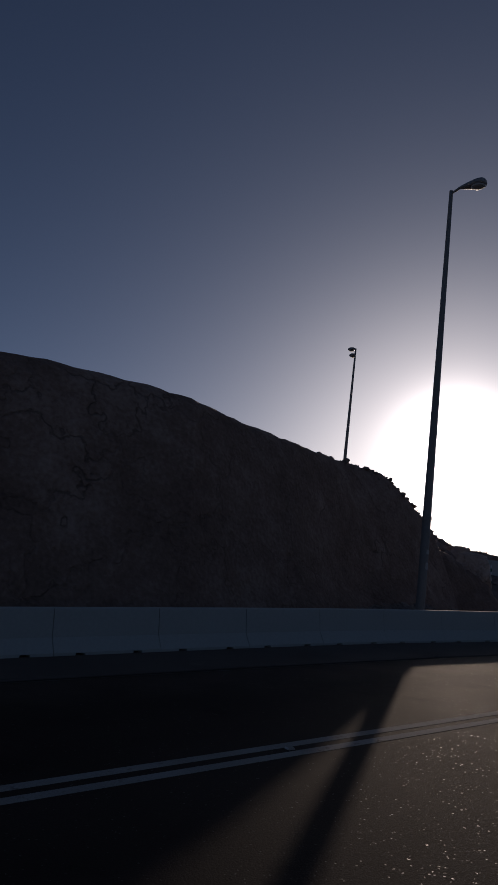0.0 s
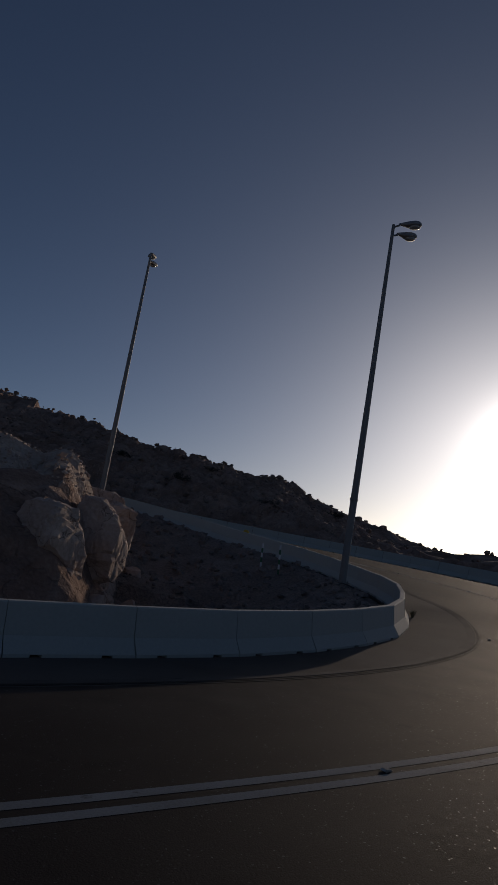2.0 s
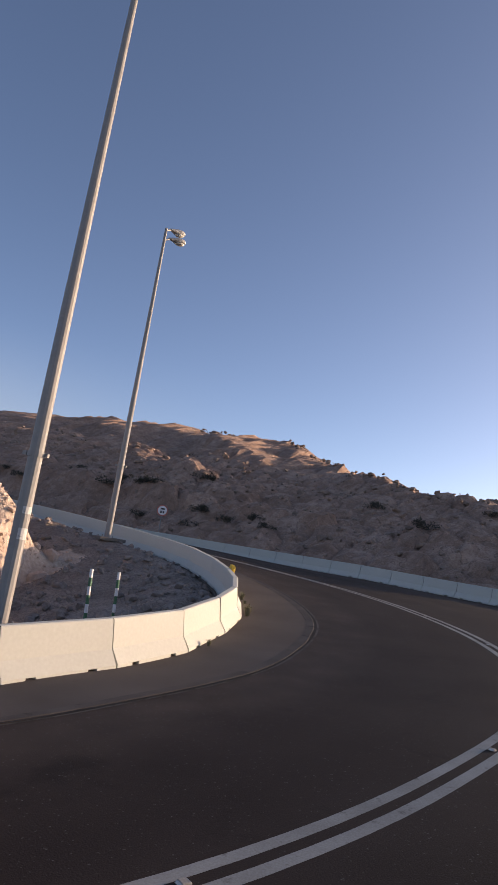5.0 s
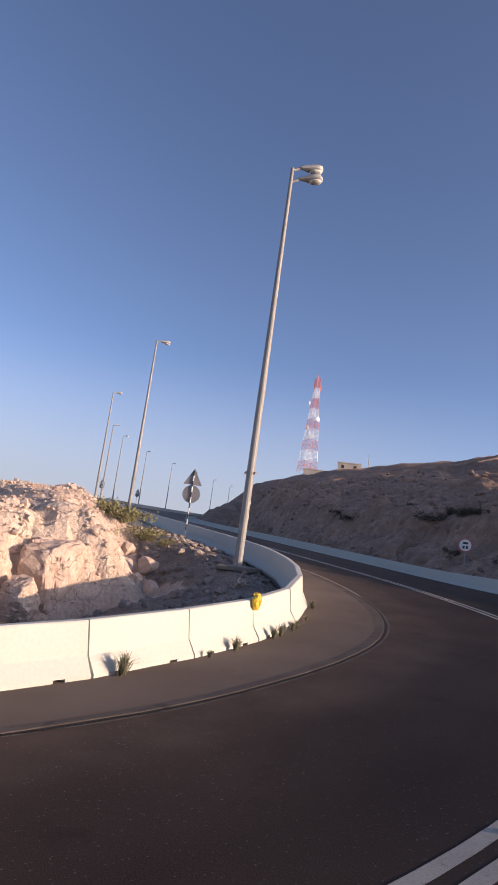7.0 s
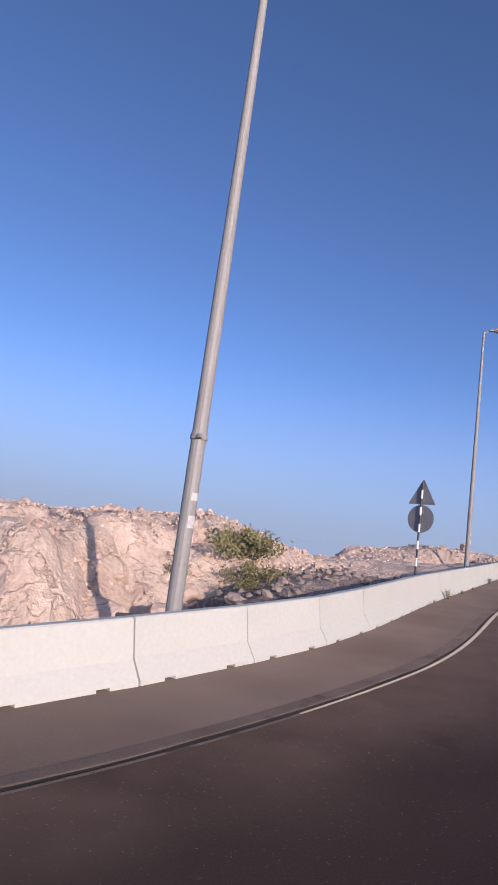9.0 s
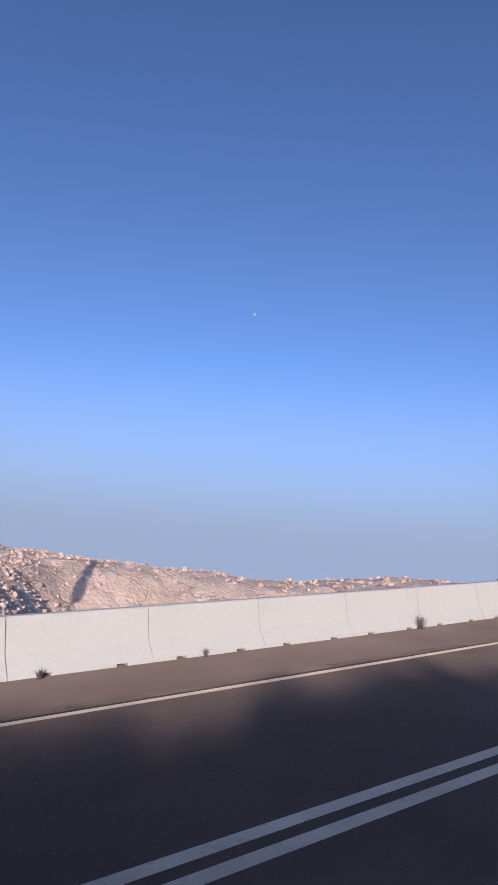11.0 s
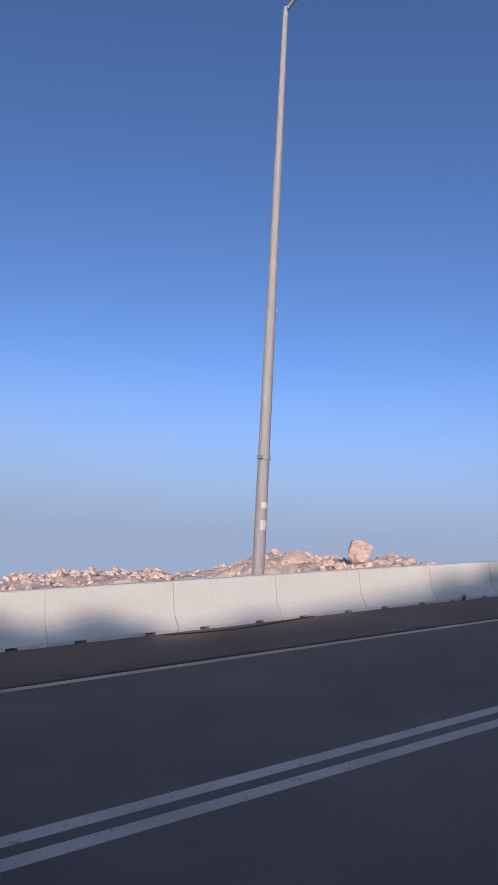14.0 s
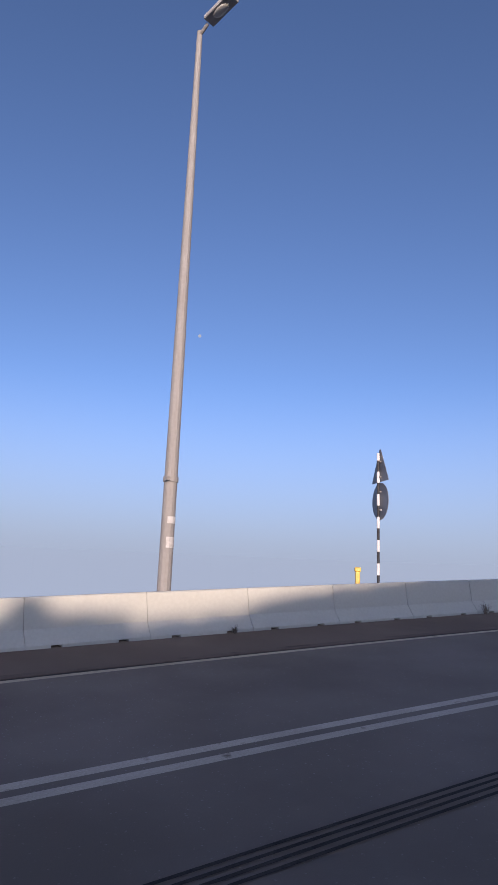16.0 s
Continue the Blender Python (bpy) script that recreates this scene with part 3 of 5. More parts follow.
def part(name, bm, mat, parent, label=""):
    """Links a bmesh as one mesh object under a thing or a part."""
    me = bpy.data.meshes.new(name)
    bm.to_mesh(me)
    bm.free()
    me.materials.append(mat)
    ob = new(name, me)
    ob.parent = parent
    if label:
        ob["label"] = label
    return ob


def axis(lo, hi, step, reach, grow=1.16):
    mid = list(np.arange(lo, hi + step / 2, step))
    left, right, d = [], [], step
    while lo - (sum(left) if left else 0) > -reach and len(left) < 90:
        d *= grow
        left.append(d)
    d = step
    while hi + (sum(right) if right else 0) < reach and len(right) < 90:
        d *= grow
        right.append(d)
    return np.r_[(lo - np.cumsum(left))[::-1], mid, hi + np.cumsum(right)]


gx, gy = axis(-10, 92, 0.32, 4300), axis(-46, 22, 0.32, 4300)
X, Y = np.meshgrid(gx, gy)
gz, grock, goff, gdin, gdout = terrain(X, Y)
nx, ny = len(gx), len(gy)
q = np.arange((ny - 1) * (nx - 1))
q = (q // (nx - 1)) * nx + q % (nx - 1)
quads = np.stack([q, q + 1, q + nx + 1, q + nx], 1)
ground = link_mesh("ground", np.column_stack([X.ravel(), Y.ravel(), gz]), quads, [GROUND])
# the darker rock colours also cover the north flank of the inner hill
for label, values in (("bare_rock", grock), ("darker_rock", np.maximum(smooth(gdout, -0.3, 0.3), 0.85 * smooth(Y.ravel() - np.interp(X.ravel(), [12, 20, 30], [4, 9, 13]), 0.0, 3.0) * (X.ravel() < 56)))):
    a = ground.data.attributes.new(label, "FLOAT", "POINT")
    a.data.foreach_set("value", np.asarray(values, np.float32))
tagged(ground, "rocky desert hillside with pink limestone and grey gravel verge", "ground", kind="structure")


# ---- road surface ----
def strip(name, left, right, lift, mat, lo=0, hi=None, cols=1):
    """A band of the road between two offsets."""
    i = np.arange(lo, len(LINE) if hi is None else hi)
    lo_off = (left[i] if isinstance(left, np.ndarray) else np.full(len(i), float(left)))
    hi_off = (right[i] if isinstance(right, np.ndarray) else np.full(len(i), float(right)))
    verts, faces = [], []
    for c in range(cols + 1):
        verts.append(along(lo_off + (hi_off - lo_off) * c / cols, lift, i))
    n = len(i)
    v = np.vstack(verts)
    for c in range(cols):
        a = np.arange(n - 1) + c * n
        faces.append(np.stack([a, a + n, a + n + 1, a + 1], 1))
    f = np.vstack(faces)
    return link_mesh(name, v, f[:, ::-1], [mat])


road = tagged(strip("road", OUTER - 0.7, INNER + 0.02, 0.0, ASPHALT, cols=26), "dark worn asphalt carriageway of a mountain road", "road", kind="structure")
share = np.repeat(np.arange(27) / 26, len(LINE))
road_off = OUTER - 0.7 + (np.tile(INNER, 27) + 0.02 - OUTER + 0.7) * share
from_edge = np.tile(INNER, 27) - road_off
tracks = sum(np.exp(-((from_edge - c) / 0.55) ** 2) for c in (1.7, 3.1, 5.2, 6.8))
a = road.data.attributes.new("dust", "FLOAT", "POINT")
a.data.foreach_set("value", np.asarray(np.clip(0.95 * (1 - smooth(from_edge, 0.0, 2.4)) + 0.30 - 0.35 * tracks, 0, 1), np.float32))
shoulder = tagged(strip("shoulder", INNER + 0.02, BAR + 0.7, 0.008, SHOULDER, cols=2), "dusty brown asphalt shoulder beside the barrier", "shoulder", kind="structure")
for o in (-0.125, 0.125):
    tagged(strip("centre_line", o - 0.065, o + 0.065, 0.003, PAINT), "worn white solid centre line painted on asphalt", "road marking", "double centre line", "structure")
def station(px, py):
    """Index of the road sample nearest to a place."""
    return int(np.argmin((LINE[:, 0] - px) ** 2 + (LINE[:, 1] - py) ** 2))


bend = station(9.0, -11.0)
grown = np.clip((np.arange(len(LINE)) - bend) / 40.0, 0.0, 1.0)
tagged(strip("worn_edge_line", INNER - 0.06, INNER - 0.01, 0.006, WORN_PAINT, hi=bend + 1), "worn dusty edge line almost rubbed off the asphalt", "road marking", kind="structure")
tagged(strip("edge_line", INNER - 0.05 - 0.07 * grown, INNER - 0.01 + 0.01 * grown, 0.009, EDGE_PAINT, lo=bend), "pale cream edge line painted along the shoulder", "road marking", kind="structure")


def edging(lo_off, hi_off, tall, seed):
    """A concrete strip along the shoulder's edge with a chipped outer side: two sides and a top."""
    r = np.random.default_rng(seed)
    n = len(LINE)
    chip = np.interp(np.arange(n), np.arange(0, n + 3, 3), r.uniform(-0.022, 0.022, len(np.arange(0, n + 3, 3)))) + r.uniform(-0.010, 0.010, n)
    wave = np.interp(np.arange(n), np.arange(0, n + 9, 9), r.uniform(-0.015, 0.015, len(np.arange(0, n + 9, 9))))
    rows = [along(lo_off + chip, -0.01), along(lo_off + chip, tall - 0.006), along(lo_off + chip + 0.015, tall), along(hi_off + wave, 0.010), along(hi_off + wave, -0.01)]
    f = []
    for c in range(4):
        a = np.arange(n - 1) + c * n
        f.append(np.stack([a, a + 1, a + n + 1, a + n], 1))
    return link_mesh("edging", np.vstack(rows), np.vstack(f), [EDGING])


tagged(strip("road_joint", INNER - 0.005, INNER + 0.07, 0.011, JOINT), "dark crack along the edge of the asphalt", "road joint", kind="structure")
tagged(edging(INNER + 0.05, INNER + 0.27, 0.020, 9), "chipped dusty concrete edging strip between asphalt and shoulder", "edging", kind="structure")


k = station(95, -20)
drift = 0.0122 * (np.arange(len(LINE)) - 406.0)
for o in (-1.75, -1.83, -1.91, -1.99):
    tagged(strip("tyre_groove", np.minimum(o + drift, -0.6) - 0.017, np.minimum(o + drift, -0.6) + 0.017, 0.012, JOINT, lo=k - 17, hi=k + 40), "dark thin groove worn along the asphalt lane", "road groove", "grooves in the lane", "structure")


def flat_mark(name, pts, mat, label, lift=0.007):
    """A painted mark: pairs of (metres along from a sample, offset) round its outline."""
    v = []
    for base, s, o in pts:
        i = base + s * 2
        j = int(math.floor(i))
        a, b = along(o, lift, np.array([j]))[0], along(o, lift, np.array([j + 1]))[0]
        v.append(a + (b - a) * (i - j))
    return tagged(link_mesh(name, v, [range(len(v))], [mat]), label, "road marking", kind="structure")


k = station(18.9, 25.5)
flat_mark("lane_arrow", [(k, 3.6, 2.3), (k, 0.6, 2.3), (k, 0.6, 2.75), (k, -1.6, 2.22), (k, 0.6, 1.7), (k, 0.6, 2.14), (k, 3.6, 2.14)], PAINT, "faded white lane arrow painted on asphalt")
k = station(14.3, 24.6)
flat_mark("paint_patch", [(k, -1.1, -1.62), (k, 3.5, -1.72), (k, 3.5, -2.8), (k, -0.8, -2.8)], PAINT, "faded pale paint patch on the asphalt lane")


# ---- things ----
def lathe(bm, rings, seg=12, at=(0, 0, 0)):
    """A turned solid from (radius, height) rings, added to bm."""
    loops = []
    for r, hgt in rings:
        loops.append([bm.verts.new((at[0] + r * math.cos(2 * math.pi * i / seg), at[1] + r * math.sin(2 * math.pi * i / seg), at[2] + hgt)) for i in range(seg)])
    for a, b in zip(loops, loops[1:]):
        for i in range(seg):
            bm.faces.new((a[i], a[(i + 1) % seg], b[(i + 1) % seg], b[i]))
    bm.faces.new(loops[0][::-1])
    bm.faces.new(loops[-1])
    return bm


def beam(bm, a, b, r, seg=5, r2=None):
    a, b = Vector(a), Vector(b)
    d = (b - a)
    m = d.to_track_quat("Z", "Y").to_matrix()
    r2 = r if r2 is None else r2
    la = [bm.verts.new(a + m @ Vector((r * math.cos(2 * math.pi * i / seg), r * math.sin(2 * math.pi * i / seg), 0))) for i in range(seg)]
    lb = [bm.verts.new(b + m @ Vector((r2 * math.cos(2 * math.pi * i / seg), r2 * math.sin(2 * math.pi * i / seg), 0))) for i in range(seg)]
    for i in range(seg):
        bm.faces.new((la[i], la[(i + 1) % seg], lb[(i + 1) % seg], lb[i]))
    bm.faces.new(la[::-1])
    bm.faces.new(lb)


def box(bm, size, at, bevel=0.0):
    g = bmesh.ops.create_cube(bm, size=1.0, matrix=Matrix.Translation(at) @ Matrix.Diagonal((*size, 1)))
    if bevel:
        e = {e for v in g["verts"] for e in v.link_edges}
        bmesh.ops.bevel(bm, geom=list(e), offset=bevel, segments=2, affect="EDGES", profile=0.5)


def height_at(px, py):
    return float(terrain(np.array([px]), np.array([py]))[0][0])


# concrete barrier units
UNIT = 2.03


def barrier_mesh(length, seed, gap, top=0.78):
    rnd = random.Random(seed)
    prof = [(0.0, 0.0), (0.0, 0.07), (0.15, 0.30), (0.20, top - 0.02), (0.22, top), (0.34, top), (0.36, top - 0.02), (0.41, 0.30), (0.56, 0.07), (0.56, 0.0)]
    half = length / 2
    cuts = [(-half + gap, 0), (-half * 0.62, 0), (-half * 0.62, 1), (-half * 0.45, 1), (-half * 0.45, 0), (half * 0.45, 0), (half * 0.45, 1), (half * 0.62, 1), (half * 0.62, 0), (half - gap, 0)]
    bm = bmesh.new()
    loops = []
    for cx, notch in cuts:
        ring = []
        same = loops and abs(cx - last) < 1e-6
        for j, (py, pz) in enumerate(prof):
            if same and pz > 0:
                ring.append(loops[-1][j])
            else:
                ring.append(bm.verts.new((cx, py, 0.06 if notch and pz == 0.0 else pz)))
        last = cx
        loops.append(ring)
    n = len(prof)
    for a, b in zip(loops, loops[1:]):
        for j in range(n):
            rim = list(dict.fromkeys((a[j], a[(j + 1) % n], b[(j + 1) % n], b[j])))
            if len(rim) > 2:
                bm.faces.new(rim)
    bm.faces.new(loops[0][::-1])
    bm.faces.new(loops[-1])
    bmesh.ops.recalc_face_normals(bm, faces=bm.faces)
    me = bpy.data.meshes.new("body")
    bm.to_mesh(me)
    bm.free()
    me.materials.append(CONCRETE)
    # dusty mortar filling the gap to the next unit
    bm = bmesh.new()
    thin = [(py + (0.03 if py < 0.28 else -0.03), max(0.01, pz - 0.03)) for py, pz in prof]
    ends = [[bm.verts.new((half + dx, py + rnd.uniform(-0.004, 0.004), pz)) for py, pz in thin] for dx in (-0.016, 0.016)]
    for j in range(n):
        bm.faces.new((ends[0][j], ends[0][(j + 1) % n], ends[1][(j + 1) % n], ends[1][j]))
    bmesh.ops.recalc_face_normals(bm, faces=bm.faces)
    seal = bpy.data.meshes.new("joint_filling")
    bm.to_mesh(seal)
    bm.free()
    seal.materials.append(MORTAR)
    return me, seal


def lay_barrier(offset, label, group, side, joint):
    """Units end to end along an offset of the road; side +1 has its back to the left; one joint lies at the given place."""
    pts = along(offset)
    middle = along(offset + 0.24 * side)
    run = np.r_[0, np.cumsum(np.hypot(*np.diff(middle[:, :2], axis=0).T))]
    meshes, far_verts, far_faces = {}, [], []
    k = int(np.argmin(np.hypot(pts[:, 0] - joint[0], pts[:, 1] - joint[1])))
    s = (run[k] + float((np.array(joint) - pts[k, :2]) @ TAN[k])) % UNIT
    while s + UNIT < run[-1]:
        a = np.array([np.interp(s, run, pts[:, k]) for k in range(3)])
        b = np.array([np.interp(s + UNIT, run, pts[:, k]) for k in range(3)])
        d = b - a
        ln = float(np.linalg.norm(d))
        key = (round(min(ln, UNIT + 0.02), 2), 0.012 if a[0] < 14 else 0.004)
        if key not in meshes:
            meshes[key] = barrier_mesh(key[0], 3, key[1])
        yaw = math.atan2(d[1], d[0])
        if side < 0 and a[1] > 14 or a[1] > 34:
            s += UNIT
            continue
        c = (a + b) / 2
        m = Matrix.Translation((c[0], c[1], c[2] - 0.012)) @ Matrix.Rotation(yaw + (0 if side > 0 else math.pi), 4, "Z") @ Matrix.Rotation(-math.atan2(d[2], math.hypot(d[0], d[1])) * (1 if side > 0 else -1), 4, "Y")
        if a[0] > 112:
            me = meshes[key][0]
            n = sum(len(v) for v in far_verts)
            far_verts.append([tuple(m @ v.co) for v in me.vertices])
            far_faces.extend(tuple(i + n for i in f.vertices) for f in me.polygons)
            s += UNIT
            continue
        ob = new("concrete_barrier")
        for piece, data in zip(("body", "joint_filling"), meshes[key]):
            new(piece, data).parent = ob
        ob.matrix_world = m @ Matrix.Rotation(radians(random.uniform(-0.25, 0.25)), 4, "Z")
        tagged(ob, label, "barrier", group)
        s += UNIT
    tagged(link_mesh("far_barrier", [v for part_of in far_verts for v in part_of], far_faces, [CONCRETE]), "distant row of white concrete barrier units", "barrier", kind="stuff")


lay_barrier(BAR, "white painted concrete barrier unit beside the shoulder", "inner barrier units", 1, (4.46, -3.38))
lay_barrier(OUTER, "white concrete barrier unit below the rocky hillside", "outer barrier units", -1, (20.0, -22.0))


# street lamps
def lamp_head(kind, yaw, z, parent, tilt):
    c, s = math.cos(yaw), math.sin(yaw)
    arm = bmesh.new()
    beam(arm, (0, 0, z - 0.10), (0.26 * c, 0.26 * s, z + 0.05), 0.04, 8)
    part("arm", arm, STEEL, parent)
    bm = bmesh.new()
    if kind == "drop":
        rings = [(0.0, 0.035, 0.035), (0.12, 0.075, 0.07), (0.30, 0.125, 0.115), (0.50, 0.19, 0.16), (0.70, 0.245, 0.185), (0.86, 0.25, 0.18), (0.97, 0.19, 0.14), (1.03, 0.08, 0.06)]
        prev = None
        for d, wd, hh in rings:
            ring = [bm.verts.new((0.22 + d * 0.88, wd * math.cos(a), hh * math.sin(a) * (0.55 if math.sin(a) < 0 else 1.0))) for a in [2 * math.pi * i / 12 for i in range(12)]]
            if prev:
                for i in range(12):
                    bm.faces.new((prev[i], prev[(i + 1) % 12], ring[(i + 1) % 12], ring[i]))
            else:
                bm.faces.new(ring[::-1])
            prev = ring
        bm.faces.new(prev)
    else:
        box(bm, (0.80, 0.30, 0.10), (0.68, 0, 0), 0.02)
        for i in range(5):
            box(bm, (0.10, 0.24, 0.03), (0.42 + 0.13 * i, 0, 0.065))
    turn = Matrix.Translation((0, 0, z + 0.05)) @ Matrix.Rotation(yaw, 4, "Z") @ Matrix.Rotation(radians(-tilt), 4, "Y")
    bmesh.ops.transform(bm, matrix=turn, verts=bm.verts)
    bmesh.ops.recalc_face_normals(bm, faces=bm.faces)
    for f in bm.faces:
        f.smooth = kind == "drop" and len(f.verts) == 4
    housing = part("lamp_head", bm, HEAD, parent, "grey lamp housing")
    ln = bmesh.new()
    bmesh.ops.create_uvsphere(ln, u_segments=12, v_segments=6, radius=1.0, matrix=turn @ Matrix.Translation((0.86 if kind == "drop" else 0.68, 0, -0.075 if kind == "drop" else -0.05)) @ Matrix.Diagonal((0.24, 0.19, 0.07, 1) if kind == "drop" else (0.22, 0.11, 0.03, 1)))
    for f in ln.faces:
        f.smooth = True
    part("lens", ln, LENS, housing, "pale glass lens")


def street_lamp(px, py, base, tall, heads, kind="drop", label="", apart=0.37):
    root = new("street_lamp")
    if px > 36:
        low = height_at(px, py) - 0.05
        tall, base = tall + base - low, low
    root.matrix_world = Matrix.Translation((px, py, base))
    bm = bmesh.new()
    lathe(bm, [(0.135, 0.0), (0.130, tall * 0.216), (0.115, tall * 0.45), (0.112, tall * 0.452), (0.085, tall * 0.75), (0.062, tall - 0.02), (0.02, tall)], 14)
    part("pole", bm, STEEL, root)
    bm = bmesh.new()
    lathe(bm, [(0.15, -0.05), (0.15, 0.05)], 14, (0, 0, tall * 0.216))
    for a in (0, math.pi):
        box(bm, (0.09, 0.05, 0.07), (0.19 * math.cos(a + 0.6), 0.19 * math.sin(a + 0.6), tall * 0.216))
    part("bracket", bm, STEEL, root, "bolted steel collar")
    bm = bmesh.new()
    box(bm, (0.42, 0.42, 0.03), (0, 0, 0.015), 0.005)
    for a in range(4):
        lathe(bm, [(0.02, 0), (0.02, 0.08)], 6, (0.15 * (1 if a % 2 else -1), 0.15 * (1 if a // 2 else -1), 0.03))
    part("base_plate", bm, STEEL, root, "bolted steel base plate")
    for hh, tallness in ((1.5, 0.20), (1.95, 0.13)):
        bm = bmesh.new()
        a0 = radians(heads[0])
        rows = [[bm.verts.new((0.1345 * math.cos(a0 + da), 0.1345 * math.sin(a0 + da), zz)) for da in (-0.8, -0.4, 0.0, 0.4, 0.8)] for zz in (hh, hh + tallness)]
        for a in range(4):
            bm.faces.new((rows[0][a], rows[0][a + 1], rows[1][a + 1], rows[1][a]))
        part("sticker", bm, LABEL, root, "torn white sticker")
    for i, yaw in enumerate(heads):
        lamp_head(kind, radians(yaw), tall - 0.02 - apart * i, root, 8.0 if len(heads) > 1 else 9.0 if kind == "flat" else 1.0)
    return tagged(root, label, "street lamp", "street lamps along the road")


HT = 14.0
street_lamp(22.2, 18.05, 0.46, HT, [128], label="tall grey steel street lamp with one drop-shaped head")
street_lamp(11.92, -5.86, 3.85, HT, [-97, -106], label="tall grey steel street lamp with two heads on a concrete slab", apart=0.46)
street_lamp(3.16, 6.70, 2.10, HT, [174, -168], label="tall grey steel street lamp with two heads behind the barrier")
street_lamp(40.75, -7.95, 5.73, 13.85, [-84], label="tall grey steel street lamp with one drop-shaped head")
street_lamp(71.10, -9.80, 7.36, HT, [-84], label="tall grey steel street lamp with one drop-shaped head")
street_lamp(98.93, -14.84, 9.08, 12.8, [-88], "flat", "tall grey steel street lamp with a flat rectangular head")
for i in range(8):
    k = station(124, -27) + i * 54
    if k < len(LINE) - 2:
        v = along(BAR[k] + 2.4, 0.2, np.array([k]))[0]
        street_lamp(v[0], v[1], v[2], HT, [math.degrees(math.atan2(-NOR[k, 1], -NOR[k, 0]))], label="distant grey steel street lamp with one head")


# road signs
def banded_post(tall, parent, colours, r=0.035, band=0.28):
    n = int(math.ceil(tall / band))
    for i in range(n):
        bm = bmesh.new()
        lathe(bm, [(r, i * band), (r, min(tall, (i + 1) * band))], 10)
        part("post_band", bm, colours[i % 2], parent)


def plate(bm, outline, thick):
    """An upright plate in the local YZ plane."""
    a = [bm.verts.new((-thick / 2, py, pz)) for py, pz in outline]
    b = [bm.verts.new((thick / 2, py, pz)) for py, pz in outline]
    n = len(outline)
    bm.faces.new(a[::-1])
    bm.faces.new(b)
    for i in range(n):
        bm.faces.new((a[i], a[(i + 1) % n], b[(i + 1) % n], b[i]))
    bmesh.ops.recalc_face_normals(bm, faces=bm.faces)


def circle(r, cz, n=28):
    return [(r * math.cos(2 * math.pi * i / n), cz + r * math.sin(2 * math.pi * i / n)) for i in range(n)]


def warning_pair(px, py, pz, yaw, label, tall=3.75):
    """A triangle over a disc, seen from behind, on a banded post."""
    root = new("road_sign")
    low = height_at(px, py) - 0.05
    tall, pz = tall + pz - low, low
    root.matrix_world = Matrix.Translation((px, py, pz)) @ Matrix.Rotation(radians(yaw), 4, "Z")
    banded_post(tall - 0.1, root, (BLACK, WHITE))
    bm = bmesh.new()
    zt = tall - 0.82
    plate(bm, [(-0.47, zt), (0.47, zt), (0.45, zt + 0.06), (0.03, zt + 0.82), (-0.03, zt + 0.82), (-0.45, zt + 0.06)], 0.012)
    bmesh.ops.translate(bm, verts=bm.verts, vec=(0.055, 0, 0))
    part("triangle_plate", bm, SIGN_BACK, root, "grey back of a triangular plate")
    bm = bmesh.new()
    plate(bm, circle(0.46, zt - 0.48), 0.012)
    bmesh.ops.translate(bm, verts=bm.verts, vec=(0.055, 0, 0))
    part("round_plate", bm, SIGN_BACK, root, "grey back of a round plate")
    for zz in (zt + 0.12, zt + 0.5, zt - 0.25, zt - 0.7):
        bm = bmesh.new()
        box(bm, (0.05, 0.16, 0.04), (0.03, 0, zz), 0.005)
        part("clamp", bm, STEEL, root)
    return tagged(root, label, "road sign", "sign pairs on the verge")


warning_pair(24.32, -7.70, 4.40, -16, "grey sign backs, triangle over disc, on black and white post")
warning_pair(104.75, -15.58, 9.47, -31, "grey sign backs, triangle over disc, on black and white post")
warning_pair(131.0, -27.5, 10.6, -28, "distant sign backs, triangle over disc, on banded post")


def speed_sign(px, py, pz, yaw):
    root = new("speed_sign")
    root.matrix_world = Matrix.Translation((px, py, pz)) @ Matrix.Rotation(radians(yaw), 4, "Z")
    bm = bmesh.new()
    lathe(bm, [(0.035, 0), (0.035, 2.15)], 10)
    part("post", bm, STEEL, root)
    bm = bmesh.new()
    plate(bm, circle(0.42, 1.9), 0.014)
    bmesh.ops.translate(bm, verts=bm.verts, vec=(0.05, 0, 0))
    rim = part("rim", bm, RED, root, "dark red rim")
    bm = bmesh.new()
    plate(bm, circle(0.34, 1.9), 0.014)
    bmesh.ops.translate(bm, verts=bm.verts, vec=(0.056, 0, 0))
    part("face", bm, WHITE, root, "white round face")
    for wy, wz, oy, oz in ((0.30, 0.12, 0.0, 2.02), (0.12, 0.17, -0.09, 1.78), (0.12, 0.17, 0.09, 1.78)):
        bm = bmesh.new()
        box(bm, (0.006, wy, wz), (0.066, oy, oz))
        part("symbol", bm, BLACK, root, "black symbol bar")
    return tagged(root, "round white sign with dark rim on a grey post", "road sign")


speed_sign(22.94, -24.33, 4.55, 130)


def marker_post(px, py, pz, lean):
    root = new("marker_post")
    root.matrix_world = Matrix.Translation((px, py, pz)) @ Matrix.Rotation(radians(lean), 4, "Y")
    for i in range(6):
        bm = bmesh.new()
        lathe(bm, [(0.042, i * 0.2), (0.042, (i + 1) * 0.2)], 10)
        part("band", bm, (GREEN, WHITE)[i % 2], root)
    return tagged(root, "green and white banded marker post on gravel", "marker post", "marker posts")


marker_post(4.45, 3.09, 1.90, 4)
marker_post(4.82, 1.65, 1.85, 3)


